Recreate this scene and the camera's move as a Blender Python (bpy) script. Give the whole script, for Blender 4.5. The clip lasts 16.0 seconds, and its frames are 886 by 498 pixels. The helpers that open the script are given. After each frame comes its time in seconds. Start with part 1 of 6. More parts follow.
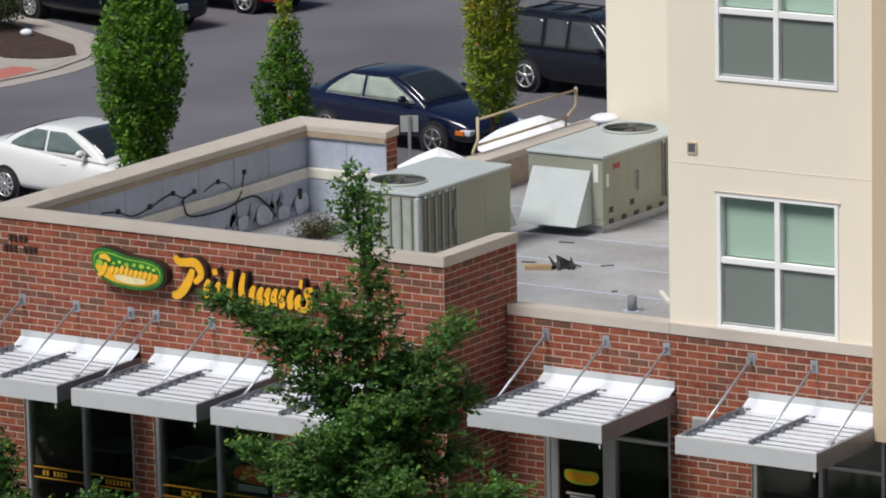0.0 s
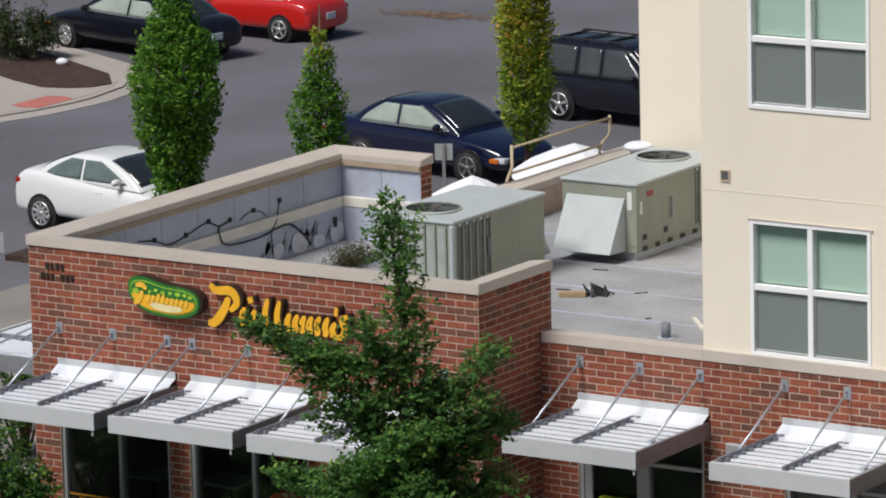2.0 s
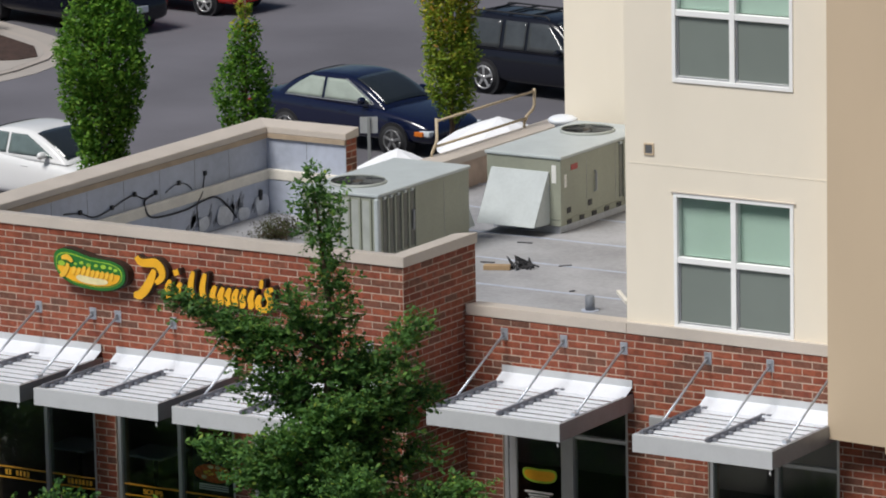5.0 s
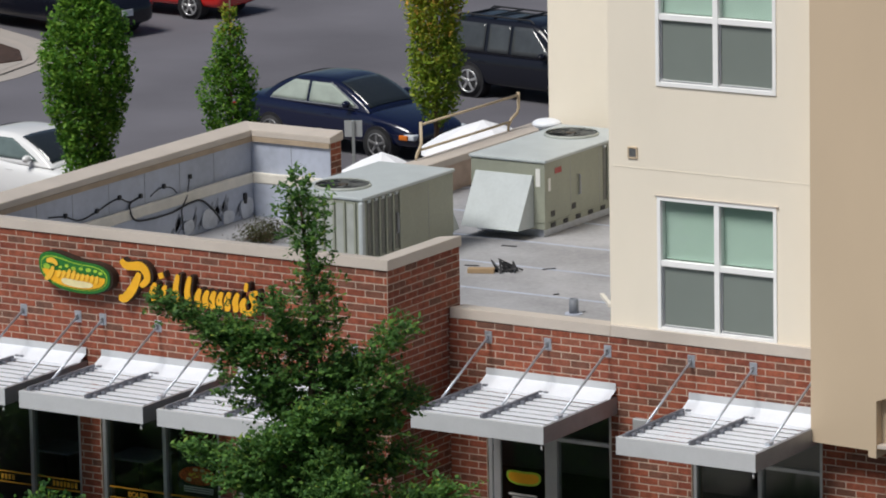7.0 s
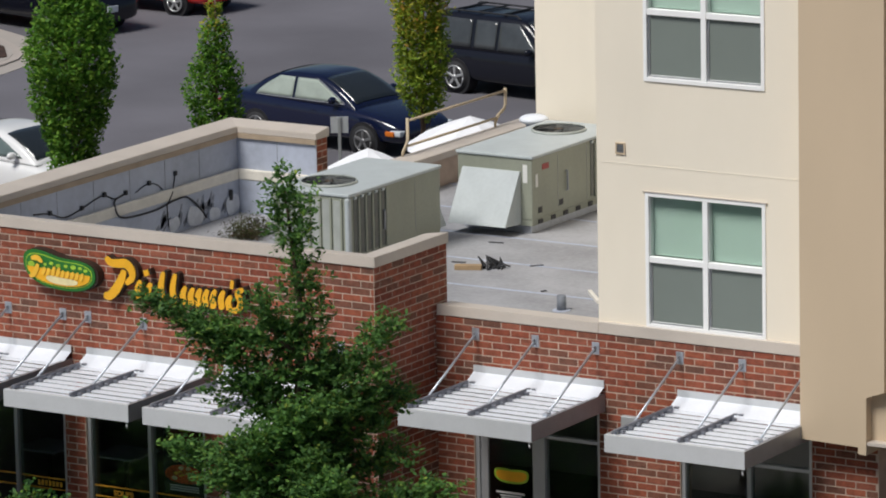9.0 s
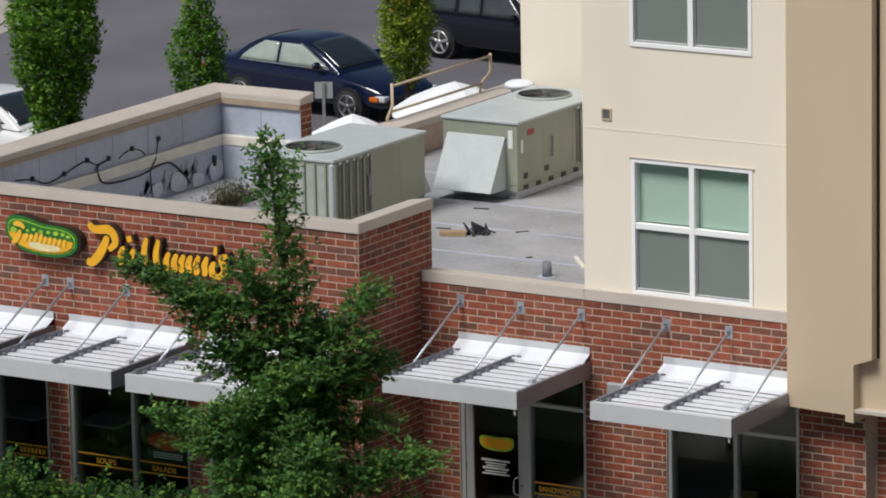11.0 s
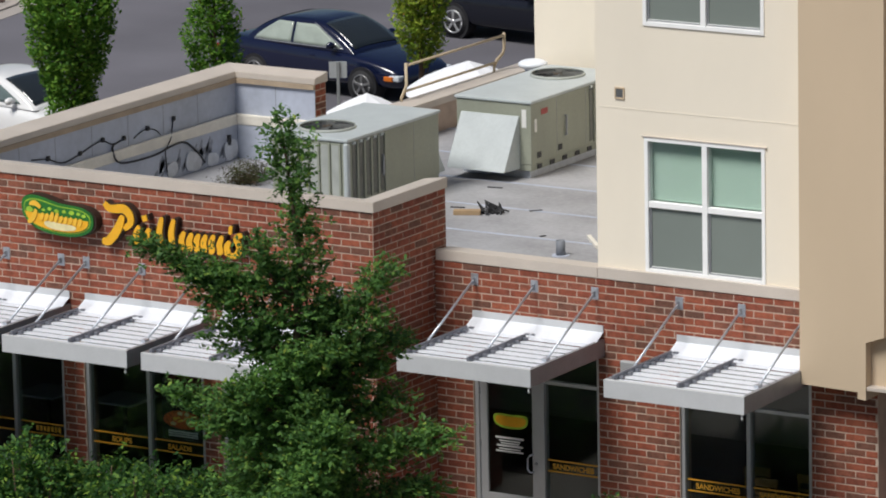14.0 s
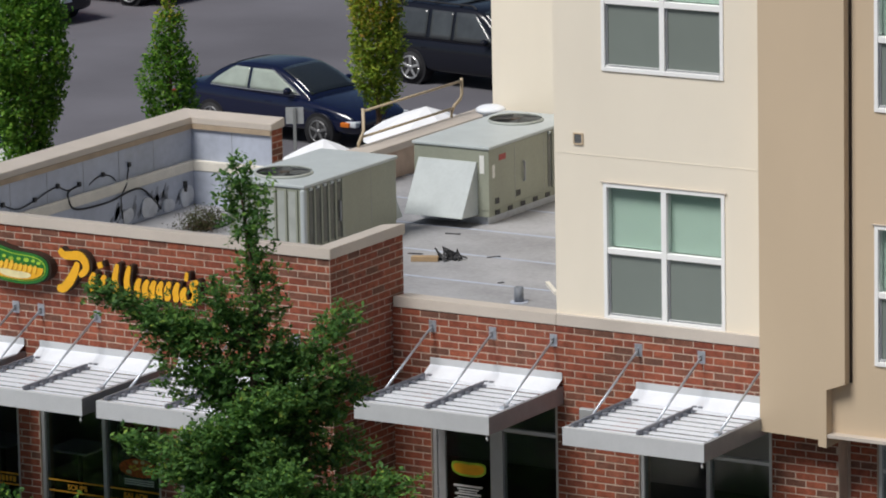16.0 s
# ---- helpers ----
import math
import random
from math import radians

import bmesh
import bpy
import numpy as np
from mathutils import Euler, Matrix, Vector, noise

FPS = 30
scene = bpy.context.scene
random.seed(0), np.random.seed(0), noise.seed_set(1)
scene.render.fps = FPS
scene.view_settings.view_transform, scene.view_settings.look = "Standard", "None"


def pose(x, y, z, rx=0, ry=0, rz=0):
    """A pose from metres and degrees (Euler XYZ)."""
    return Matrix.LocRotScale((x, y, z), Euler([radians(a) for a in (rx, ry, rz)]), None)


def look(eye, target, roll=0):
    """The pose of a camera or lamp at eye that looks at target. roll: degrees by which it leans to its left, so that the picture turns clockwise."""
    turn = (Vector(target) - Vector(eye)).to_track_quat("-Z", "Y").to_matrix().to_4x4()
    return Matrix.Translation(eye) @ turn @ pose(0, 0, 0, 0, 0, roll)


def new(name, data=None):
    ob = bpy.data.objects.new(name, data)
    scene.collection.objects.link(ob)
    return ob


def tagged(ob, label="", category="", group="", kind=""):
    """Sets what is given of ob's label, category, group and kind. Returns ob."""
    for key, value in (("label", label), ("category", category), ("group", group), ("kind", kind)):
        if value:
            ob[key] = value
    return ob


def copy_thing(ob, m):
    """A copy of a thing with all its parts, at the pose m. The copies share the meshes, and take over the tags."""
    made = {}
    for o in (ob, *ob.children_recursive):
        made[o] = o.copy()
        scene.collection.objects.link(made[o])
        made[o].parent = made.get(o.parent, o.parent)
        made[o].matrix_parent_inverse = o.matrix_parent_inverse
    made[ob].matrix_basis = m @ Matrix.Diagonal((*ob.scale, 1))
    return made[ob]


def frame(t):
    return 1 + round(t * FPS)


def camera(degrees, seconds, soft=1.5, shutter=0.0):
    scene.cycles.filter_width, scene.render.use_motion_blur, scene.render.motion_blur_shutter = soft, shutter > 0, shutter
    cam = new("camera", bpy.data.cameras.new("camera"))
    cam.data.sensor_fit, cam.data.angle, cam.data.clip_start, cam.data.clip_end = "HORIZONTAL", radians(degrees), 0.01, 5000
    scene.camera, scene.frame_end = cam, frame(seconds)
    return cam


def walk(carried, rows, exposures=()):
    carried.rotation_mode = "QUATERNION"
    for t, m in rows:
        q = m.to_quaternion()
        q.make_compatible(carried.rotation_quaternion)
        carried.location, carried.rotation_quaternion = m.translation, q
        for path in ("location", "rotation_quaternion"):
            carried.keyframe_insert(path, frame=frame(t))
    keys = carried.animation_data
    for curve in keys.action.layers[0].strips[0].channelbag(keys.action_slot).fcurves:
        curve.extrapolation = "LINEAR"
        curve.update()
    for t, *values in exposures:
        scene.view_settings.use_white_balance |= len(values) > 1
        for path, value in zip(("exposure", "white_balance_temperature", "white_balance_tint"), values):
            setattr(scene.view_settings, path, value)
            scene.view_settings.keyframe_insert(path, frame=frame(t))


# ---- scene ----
EXPO = [(0.0, -0.08), (4.0, -0.12), (9.0, -0.15), (11.5, -0.15), (12.6, -0.04), (14.0, -0.06), (16.0, -0.15)]
cam = camera(9.834, 16.0, soft=1.9)
# seconds, eye, heading, pitch, roll
ROWS = [
    (0.0, 36.847, -57.331, 19.282, 32.7379, -11.8507, -1.1350),
    (0.5, 36.605, -56.964, 19.192, 33.1736, -11.6844, -1.3132),
    (1.0, 36.373, -56.612, 19.106, 33.3515, -11.5846, -1.2874),
    (1.5, 36.464, -56.751, 19.140, 33.3942, -11.5506, -1.3864),
    (2.0, 37.033, -57.615, 19.351, 33.1245, -11.5331, -1.3286),
    (2.5, 37.272, -57.976, 19.440, 33.0902, -11.5656, -1.3316),
    (3.0, 37.016, -57.588, 19.345, 32.5257, -11.7141, -0.8978),
    (3.5, 37.011, -57.580, 19.343, 32.4004, -11.7961, -0.9832),
    (4.0, 37.067, -57.666, 19.364, 32.3931, -11.8545, -1.0696),
    (6.5, 37.279, -57.988, 19.443, 32.1035, -11.8237, -1.0885),
    (7.0, 37.294, -58.010, 19.448, 32.1035, -11.8193, -1.0563),
    (7.5, 37.095, -57.707, 19.374, 32.0773, -11.8253, -1.0598),
    (8.0, 37.063, -57.659, 19.362, 32.0745, -11.8382, -1.0957),
    (8.5, 37.085, -57.692, 19.370, 32.0556, -11.8376, -1.1949),
    (9.0, 37.071, -57.672, 19.365, 31.9476, -11.8609, -1.1262),
    (11.5, 36.816, -57.285, 19.271, 31.7840, -12.4185, -1.1153),
    (12.0, 36.821, -57.292, 19.272, 31.8369, -12.5966, -1.1933),
    (12.5, 36.866, -57.361, 19.289, 31.9252, -12.7215, -1.0727),
    (13.0, 37.040, -57.624, 19.354, 31.9444, -12.7265, -1.1025),
    (13.5, 37.201, -57.868, 19.413, 31.9603, -12.7823, -1.1521),
    (14.0, 37.007, -57.574, 19.341, 31.9456, -12.4727, -1.1805),
    (14.5, 37.037, -57.620, 19.353, 31.9375, -12.3510, -1.2434),
    (15.0, 37.050, -57.640, 19.357, 31.9272, -12.2492, -1.1415),
    (15.5, 36.983, -57.537, 19.332, 31.7672, -12.1068, -1.0840),
    (16.0, 36.746, -57.179, 19.245, 31.4414, -11.9691, -1.1252),
]


def aim(x, y, z, heading, pitch, roll):
    h, p = radians(heading), radians(pitch)
    way = Vector((-math.sin(h) * math.cos(p), math.cos(h) * math.cos(p), math.sin(p)))
    return look((x, y, z), Vector((x, y, z)) + way * 10, roll)


walk(cam, [(t, aim(*row)) for t, *row in ROWS], EXPO)

# ---- light ----
world = bpy.data.worlds.new("sky")
scene.world = world
world.use_nodes = True
wn = world.node_tree
wn.nodes.clear()
sky = wn.nodes.new("ShaderNodeTexSky")
sky.sky_type, sky.sun_disc = "NISHITA", False
SUN_AZ, SUN_EL = radians(-164), radians(55)      # heading from +y, clockwise positive
sky.sun_elevation, sky.sun_rotation = SUN_EL, SUN_AZ
sky.air_density, sky.dust_density, sky.ozone_density = 1.0, 1.6, 1.3
wb, wo = wn.nodes.new("ShaderNodeBackground"), wn.nodes.new("ShaderNodeOutputWorld")
wb.inputs["Strength"].default_value = 0.052
wn.links.new(sky.outputs[0], wb.inputs[0])
wn.links.new(wb.outputs[0], wo.inputs[0])
sun = new("sun", bpy.data.lights.new("sun", "SUN"))
sun.data.energy, sun.data.angle, sun.data.color = 3.62, radians(22), (1.0, 0.98, 0.945)
sun.matrix_world = look((math.sin(SUN_AZ) * math.cos(SUN_EL) * 60, math.cos(SUN_AZ) * math.cos(SUN_EL) * 60, math.sin(SUN_EL) * 60), (0, 0, 0))


# ---- materials ----
def material(name, color, rough=0.6, metal=0.0, var=0.12, scale=3.0, grain=60.0, bump=0.15, spec=0.5, island=None, objrand=None, streak=0.0, coat=0.0):
    """A principled surface whose colour varies at two scales; island/objrand: a ramp of colours chosen piece by piece."""
    m = bpy.data.materials.new(name)
    m.use_nodes = True
    nt = m.node_tree
    b = nt.nodes["Principled BSDF"]
    b.inputs["Roughness"].default_value, b.inputs["Metallic"].default_value = rough, metal
    b.inputs["Specular IOR Level"].default_value = spec
    b.inputs["Coat Weight"].default_value = coat
    co = nt.nodes.new("ShaderNodeTexCoord")
    src = co.outputs["Object"]
    if island or objrand:
        geo = nt.nodes.new("ShaderNodeNewGeometry") if island else nt.nodes.new("ShaderNodeObjectInfo")
        ramp = nt.nodes.new("ShaderNodeValToRGB")
        cols = island or objrand
        ramp.color_ramp.interpolation = "LINEAR"
        el = ramp.color_ramp.elements
        el[0].position, el[0].color = cols[0][0], (*cols[0][1], 1)
        el[1].position, el[1].color = cols[-1][0], (*cols[-1][1], 1)
        for pos, c in cols[1:-1]:
            e = el.new(pos)
            e.color = (*c, 1)
        nt.links.new(geo.outputs["Random Per Island" if island else "Random"], ramp.inputs[0])
        base = ramp.outputs[0]
        geo2 = nt.nodes.new("ShaderNodeNewGeometry")
        src = geo2.outputs["Position"]
    else:
        rgb = nt.nodes.new("ShaderNodeRGB")
        rgb.outputs[0].default_value = (*color, 1)
        base = rgb.outputs[0]
    n1, n2 = nt.nodes.new("ShaderNodeTexNoise"), nt.nodes.new("ShaderNodeTexNoise")
    for n, s in ((n1, scale), (n2, grain)):
        n.inputs["Scale"].default_value, n.inputs["Detail"].default_value = s, 5
    if streak:
        mp = nt.nodes.new("ShaderNodeMapping")
        mp.inputs["Scale"].default_value = (1, 1, streak)
        nt.links.new(src, mp.inputs[0])
        nt.links.new(mp.outputs[0], n1.inputs["Vector"])
    else:
        nt.links.new(src, n1.inputs["Vector"])
    nt.links.new(src, n2.inputs["Vector"])
    add = nt.nodes.new("ShaderNodeMath")
    add.operation = "MULTIPLY_ADD"
    nt.links.new(n2.outputs[0], add.inputs[0])
    add.inputs[1].default_value = 0.5
    nt.links.new(n1.outputs[0], add.inputs[2])
    mr = nt.nodes.new("ShaderNodeMapRange")
    mr.inputs["From Min"].default_value, mr.inputs["From Max"].default_value = 0.5, 1.0
    mr.inputs["To Min"].default_value, mr.inputs["To Max"].default_value = 1 - var, 1 + var
    nt.links.new(add.outputs[0], mr.inputs[0])
    hsv = nt.nodes.new("ShaderNodeHueSaturation")
    nt.links.new(base, hsv.inputs["Color"])
    nt.links.new(mr.outputs[0], hsv.inputs["Value"])
    nt.links.new(hsv.outputs[0], b.inputs["Base Color"])
    if bump:
        bp = nt.nodes.new("ShaderNodeBump")
        bp.inputs["Strength"].default_value, bp.inputs["Distance"].default_value = bump, 0.01
        nt.links.new(n2.outputs[0], bp.inputs["Height"])
        nt.links.new(bp.outputs[0], b.inputs["Normal"])
    return m


def leaf_material(name, cols):
    m = material(name, (0, 0, 0), rough=0.6, var=0.25, scale=1.3, grain=8, bump=0, spec=0.3, island=cols)
    m.node_tree.nodes["Principled BSDF"].inputs["Transmission Weight"].default_value = 0.0
    nt = m.node_tree
    b, out = nt.nodes["Principled BSDF"], nt.nodes["Material Output"]
    tr, mix = nt.nodes.new("ShaderNodeBsdfTranslucent"), nt.nodes.new("ShaderNodeMixShader")
    mix.inputs[0].default_value = 0.45
    for l in list(nt.links):
        if l.to_socket == b.inputs["Base Color"]:
            nt.links.new(l.from_socket, tr.inputs[0])
    nt.links.new(b.outputs[0], mix.inputs[1])
    nt.links.new(tr.outputs[0], mix.inputs[2])
    nt.links.new(mix.outputs[0], out.inputs[0])
    return m


def glass_material(name, tint=(0.9, 0.95, 0.93), clear=0.9):
    m = bpy.data.materials.new(name)
    m.use_nodes = True
    nt = m.node_tree
    nt.nodes.clear()
    out, mix = nt.nodes.new("ShaderNodeOutputMaterial"), nt.nodes.new("ShaderNodeMixShader")
    tr, gl, fr = nt.nodes.new("ShaderNodeBsdfTransparent"), nt.nodes.new("ShaderNodeBsdfGlossy"), nt.nodes.new("ShaderNodeFresnel")
    tr.inputs[0].default_value, gl.inputs["Roughness"].default_value = (*tint, 1), 0.02
    fr.inputs["IOR"].default_value = 1.52
    nt.links.new(fr.outputs[0], mix.inputs[0])
    nt.links.new(tr.outputs[0], mix.inputs[1])
    nt.links.new(gl.outputs[0], mix.inputs[2])
    nt.links.new(mix.outputs[0], out.inputs[0])
    return m


BRICKS = [(0.0, (0.245, 0.068, 0.040)), (0.35, (0.30, 0.090, 0.050)), (0.62, (0.21, 0.060, 0.038)), (0.74, (0.28, 0.098, 0.060)), (0.82, (0.19, 0.076, 0.050)), (1.0, (0.155, 0.074, 0.052))]
M = dict(
    brick_piece=material("brick_piece", (0, 0, 0), 0.85, var=0.34, scale=11, grain=80, bump=0.5, spec=0.25, objrand=BRICKS),
    brick_joined=material("brick_joined", (0, 0, 0), 0.85, var=0.34, scale=11, grain=80, bump=0.5, spec=0.25, island=BRICKS),
    mortar=material("mortar", (0.52, 0.405, 0.325), 0.9, var=0.15, scale=4, grain=90, bump=0.5, spec=0.2),
    cap=material("stone_coping", (0.57, 0.505, 0.44), 0.45, var=0.08, scale=1.6, grain=40, bump=0.1),
    beige=material("cream_stucco", (0.86, 0.785, 0.655), 0.85, var=0.05, scale=0.7, grain=120, bump=0.25, spec=0.2, streak=0.35),
    beige_dark=material("stucco_joint", (0.825, 0.755, 0.63), 0.85, var=0.05, scale=0.7, grain=120, bump=0.25, spec=0.2),
    tan=material("tan_stucco", (0.60, 0.475, 0.335), 0.85, var=0.05, scale=0.7, grain=120, bump=0.25, spec=0.2, streak=0.35),
    membrane=material("roof_membrane", (0.325, 0.325, 0.34), 0.6, var=0.24, scale=0.9, grain=14, bump=0.1),
    # blue in membrane_wall stands in for the bluish shade on the parapet lining
    membrane_wall=material("parapet_membrane", (0.43, 0.465, 0.55), 0.6, var=0.16, scale=0.9, grain=9, bump=0.1, streak=0.3),
    patch=material("pale_patch", (0.60, 0.62, 0.66), 0.7, var=0.15, scale=6, grain=30, bump=0.2),
    tar=material("old_tar", (0.25, 0.265, 0.305), 0.7, var=0.3, scale=12),
    flashing=material("cream_flashing", (0.72, 0.68, 0.60), 0.55, var=0.1, scale=3, grain=20, bump=0.1),
    alu=material("anodised_aluminium", (0.58, 0.59, 0.60), 0.42, 0.55, var=0.06, scale=3, grain=40, bump=0.03),
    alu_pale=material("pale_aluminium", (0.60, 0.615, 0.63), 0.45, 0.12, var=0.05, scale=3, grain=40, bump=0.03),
    alu_dark=material("dark_and_shaded_aluminium", (0.36, 0.37, 0.39), 0.45, 0.55, var=0.1, scale=3, grain=40, bump=0.03),
    rail_grey=material("slate_aluminium", (0.21, 0.22, 0.25), 0.5, 0.3, var=0.1, scale=5, grain=40, bump=0.03),
    white_metal=material("white_enamelled_metal", (0.78, 0.81, 0.86), 0.4, 0.0, var=0.05, scale=4, grain=30, bump=0.02),
    steel=material("galvanised_steel", (0.52, 0.55, 0.6), 0.4, 0.7, var=0.12, scale=14, grain=60, bump=0.03),
    # hvac is darker than the enamel itself: shade of the +x sides in the colour
    hvac=material("shaded_grey_green_enamel", (0.275, 0.29, 0.232), 0.5, var=0.1, scale=1.8, grain=20, bump=0.04, streak=0.4),
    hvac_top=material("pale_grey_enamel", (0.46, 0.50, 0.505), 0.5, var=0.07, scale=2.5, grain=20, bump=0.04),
    coil=material("coil_fins", (0.16, 0.165, 0.15), 0.6, 0.2, var=0.2, scale=6, grain=90),
    hvac_mid=material("shaded_grille", (0.37, 0.39, 0.36), 0.55, var=0.15, scale=4, grain=70, bump=0.1),
    hvac_dark=material("dark_louvre", (0.10, 0.105, 0.10), 0.7, var=0.2, scale=6),
    black=material("black_plastic", (0.018, 0.018, 0.02), 0.5, var=0.2, scale=8),
    grime=material("black_cable", (0.03, 0.03, 0.033), 0.7, var=0.2, scale=8),
    frame=material("white_vinyl", (0.92, 0.92, 0.91), 0.4, var=0.03, scale=3, grain=30, bump=0.02),
    blind=material("pale_green_blind", (0.53, 0.64, 0.575), 0.75, var=0.04, scale=0.8, grain=30, bump=0.0),
    screen=material("insect_screen", (0.185, 0.215, 0.195), 0.8, var=0.06, scale=0.8, grain=200, bump=0.0),
    asphalt=material("asphalt", (0.143, 0.138, 0.155), 0.9, var=0.22, scale=0.22, grain=30, bump=0.3, spec=0.25),
    concrete=material("concrete", (0.42, 0.37, 0.33), 0.85, var=0.1, scale=0.7, grain=30, bump=0.2),
    # paving is darkened so less light bounces up under the canopies
    paving=material("low_bounce_paving", (0.26, 0.235, 0.21), 0.85, var=0.14, scale=0.7, grain=30, bump=0.2),
    walk=material("pale_concrete", (0.40, 0.36, 0.325), 0.85, var=0.08, scale=0.6, grain=30, bump=0.2),
    domes=material("red_paver", (0.48, 0.16, 0.13), 0.8, var=0.12, scale=3, grain=40),
    dry_leaf=material("dry_leaf", (0.19, 0.12, 0.07), 0.9, var=0.3, scale=5),
    mulch=material("dark_mulch", (0.055, 0.03, 0.022), 0.95, var=0.6, scale=6, grain=45, bump=1.0),
    bark=material("bark", (0.13, 0.085, 0.055), 0.95, var=0.3, scale=6, grain=30, bump=0.7),
    interior=material("interior_paint", (0.34, 0.29, 0.29), 0.9, var=0.1, scale=1),
    floor_in=material("dark_tile", (0.055, 0.048, 0.046), 0.5, var=0.2, scale=2),
    table=material("pale_tabletop", (0.55, 0.58, 0.62), 0.35, var=0.06, scale=3),
    gold=material("gold_vinyl", (0.62, 0.33, 0.03), 0.5, var=0.08, scale=6),
    gold_light=material("amber_acrylic", (0.90, 0.52, 0.05), 0.4, var=0.08, scale=6),
    white_print=material("white_vinyl_print", (0.75, 0.75, 0.72), 0.5, var=0.05, scale=6),
    yellow=material("yellow_acrylic", (0.86, 0.44, 0.025), 0.35, var=0.1, scale=5, grain=30, bump=0.02),
    green=material("green_acrylic", (0.025, 0.17, 0.03), 0.35, var=0.15, scale=5, bump=0.02),
    lime=material("lime_acrylic", (0.35, 0.55, 0.05), 0.35, var=0.25, scale=9, bump=0.02),
    cream=material("cream_acrylic", (0.80, 0.70, 0.38), 0.4, var=0.1, scale=8, bump=0.02),
    sign_side=material("dark_return", (0.03, 0.018, 0.012), 0.5, var=0.1, scale=4),
    red_food=material("red_print", (0.62, 0.10, 0.025), 0.5, var=0.7, scale=22, grain=50, bump=0.0),
    poster_brown=material("brown_print", (0.10, 0.022, 0.012), 0.5, var=0.5, scale=14, bump=0.0),
    rail=material("tan_rail_paint", (0.50, 0.40, 0.27), 0.5, var=0.1, scale=5),
    canvas=material("white_canvas", (0.82, 0.83, 0.86), 0.8, var=0.04, scale=2, grain=60),
    post=material("grey_post", (0.33, 0.35, 0.35), 0.5, 0.4, var=0.1, scale=5),
    blocking=material("tan_inner_shade", (0.40, 0.31, 0.22), 0.7, var=0.15, scale=3, grain=30, bump=0.1),
    seat_wood=material("golden_chair_wood", (0.28, 0.17, 0.05), 0.45, var=0.15, scale=6, streak=4),
    pipe_grey=material("slate_pipe", (0.17, 0.185, 0.21), 0.6, var=0.1, scale=5),
    sign_back=material("bare_sign_back", (0.50, 0.53, 0.54), 0.45, 0.4, var=0.08, scale=5),
    red_badge=material("red_badge", (0.30, 0.02, 0.02), 0.4, var=0.1, scale=5),
    wood=material("bare_plank", (0.36, 0.25, 0.14), 0.8, var=0.2, scale=4, streak=4),
    car_white=material("white_paint", (0.80, 0.80, 0.80), 0.25, var=0.02, scale=1, bump=0, coat=0.6),
    car_navy=material("navy_paint", (0.004, 0.007, 0.030), 0.16, var=0.05, scale=1, bump=0, spec=0.5, coat=0.7),
    car_black=material("black_paint", (0.007, 0.008, 0.014), 0.24, var=0.05, scale=1, bump=0, spec=0.35, coat=0.35),
    car_silver=material("silver_trim_and_sheen", (0.45, 0.46, 0.47), 0.3, 0.6, var=0.04, scale=2, bump=0),
    car_red=material("red_paint", (0.55, 0.018, 0.014), 0.25, var=0.03, scale=1, bump=0, coat=0.8),
    car_glass=material("tinted_car_glass", (0.022, 0.027, 0.03), 0.08, var=0.1, scale=1, bump=0, spec=0.8),
    car_glass_mid=material("side_car_glass", (0.13, 0.17, 0.165), 0.12, var=0.2, scale=3, bump=0, spec=0.8),
    # the next two glasses carry their grey and pale reflections as base colour
    car_glass_suv=material("grey_reflection_car_glass", (0.06, 0.066, 0.07), 0.12, var=0.3, scale=2, bump=0, spec=0.8),
    car_glass_pale=material("reflecting_car_glass", (0.36, 0.41, 0.36), 0.12, var=0.15, scale=3, bump=0, spec=0.8),
    tyre=material("tyre_rubber", (0.02, 0.02, 0.022), 0.85, var=0.2, scale=9),
    alloy=material("alloy_wheel", (0.62, 0.62, 0.62), 0.3, 0.7, var=0.1, scale=9, bump=0),
    rim_dark=material("dark_wheel", (0.22, 0.22, 0.225), 0.35, 0.5, var=0.1, scale=9, bump=0),
    lens_red=material("tail_lens", (0.30, 0.012, 0.012), 0.2, var=0.1, scale=9, bump=0),
    lens_amber=material("amber_lens", (0.62, 0.16, 0.02), 0.2, var=0.1, scale=9, bump=0),
    plate=material("number_plate", (0.6, 0.64, 0.68), 0.5, var=0.1, scale=9, bump=0),
    glass=glass_material("window_glass"),
)
GREEN_OAK = [(0.0, (0.054, 0.132, 0.040)), (0.4, (0.092, 0.205, 0.053)), (0.75, (0.132, 0.275, 0.063)), (0.96, (0.20, 0.36, 0.07)), (1.0, (0.36, 0.44, 0.075))]
GREEN_PEAR = [(0.0, (0.06, 0.165, 0.024)), (0.5, (0.13, 0.30, 0.038)), (1.0, (0.26, 0.44, 0.056))]
GREEN_TURN = [(0.0, (0.20, 0.31, 0.035)), (0.45, (0.34, 0.42, 0.05)), (0.80, (0.50, 0.45, 0.06)), (1.0, (0.66, 0.34, 0.08))]
GREEN_BUSH = [(0.0, (0.022, 0.065, 0.020)), (0.45, (0.045, 0.125, 0.030)), (0.80, (0.10, 0.23, 0.042)), (1.0, (0.26, 0.39, 0.05))]
M["oak_leaf"] = leaf_material("oak_leaf", GREEN_OAK)
M["pear_leaf"] = leaf_material("pear_leaf", GREEN_PEAR)
M["turn_leaf"] = leaf_material("turning_leaf", GREEN_TURN)
M["olive_leaf"] = leaf_material("olive_leaf", [(0.0, (0.15, 0.28, 0.03)), (0.5, (0.29, 0.42, 0.05)), (1.0, (0.46, 0.49, 0.06))])
M["bush_leaf"] = leaf_material("bush_leaf", GREEN_BUSH)
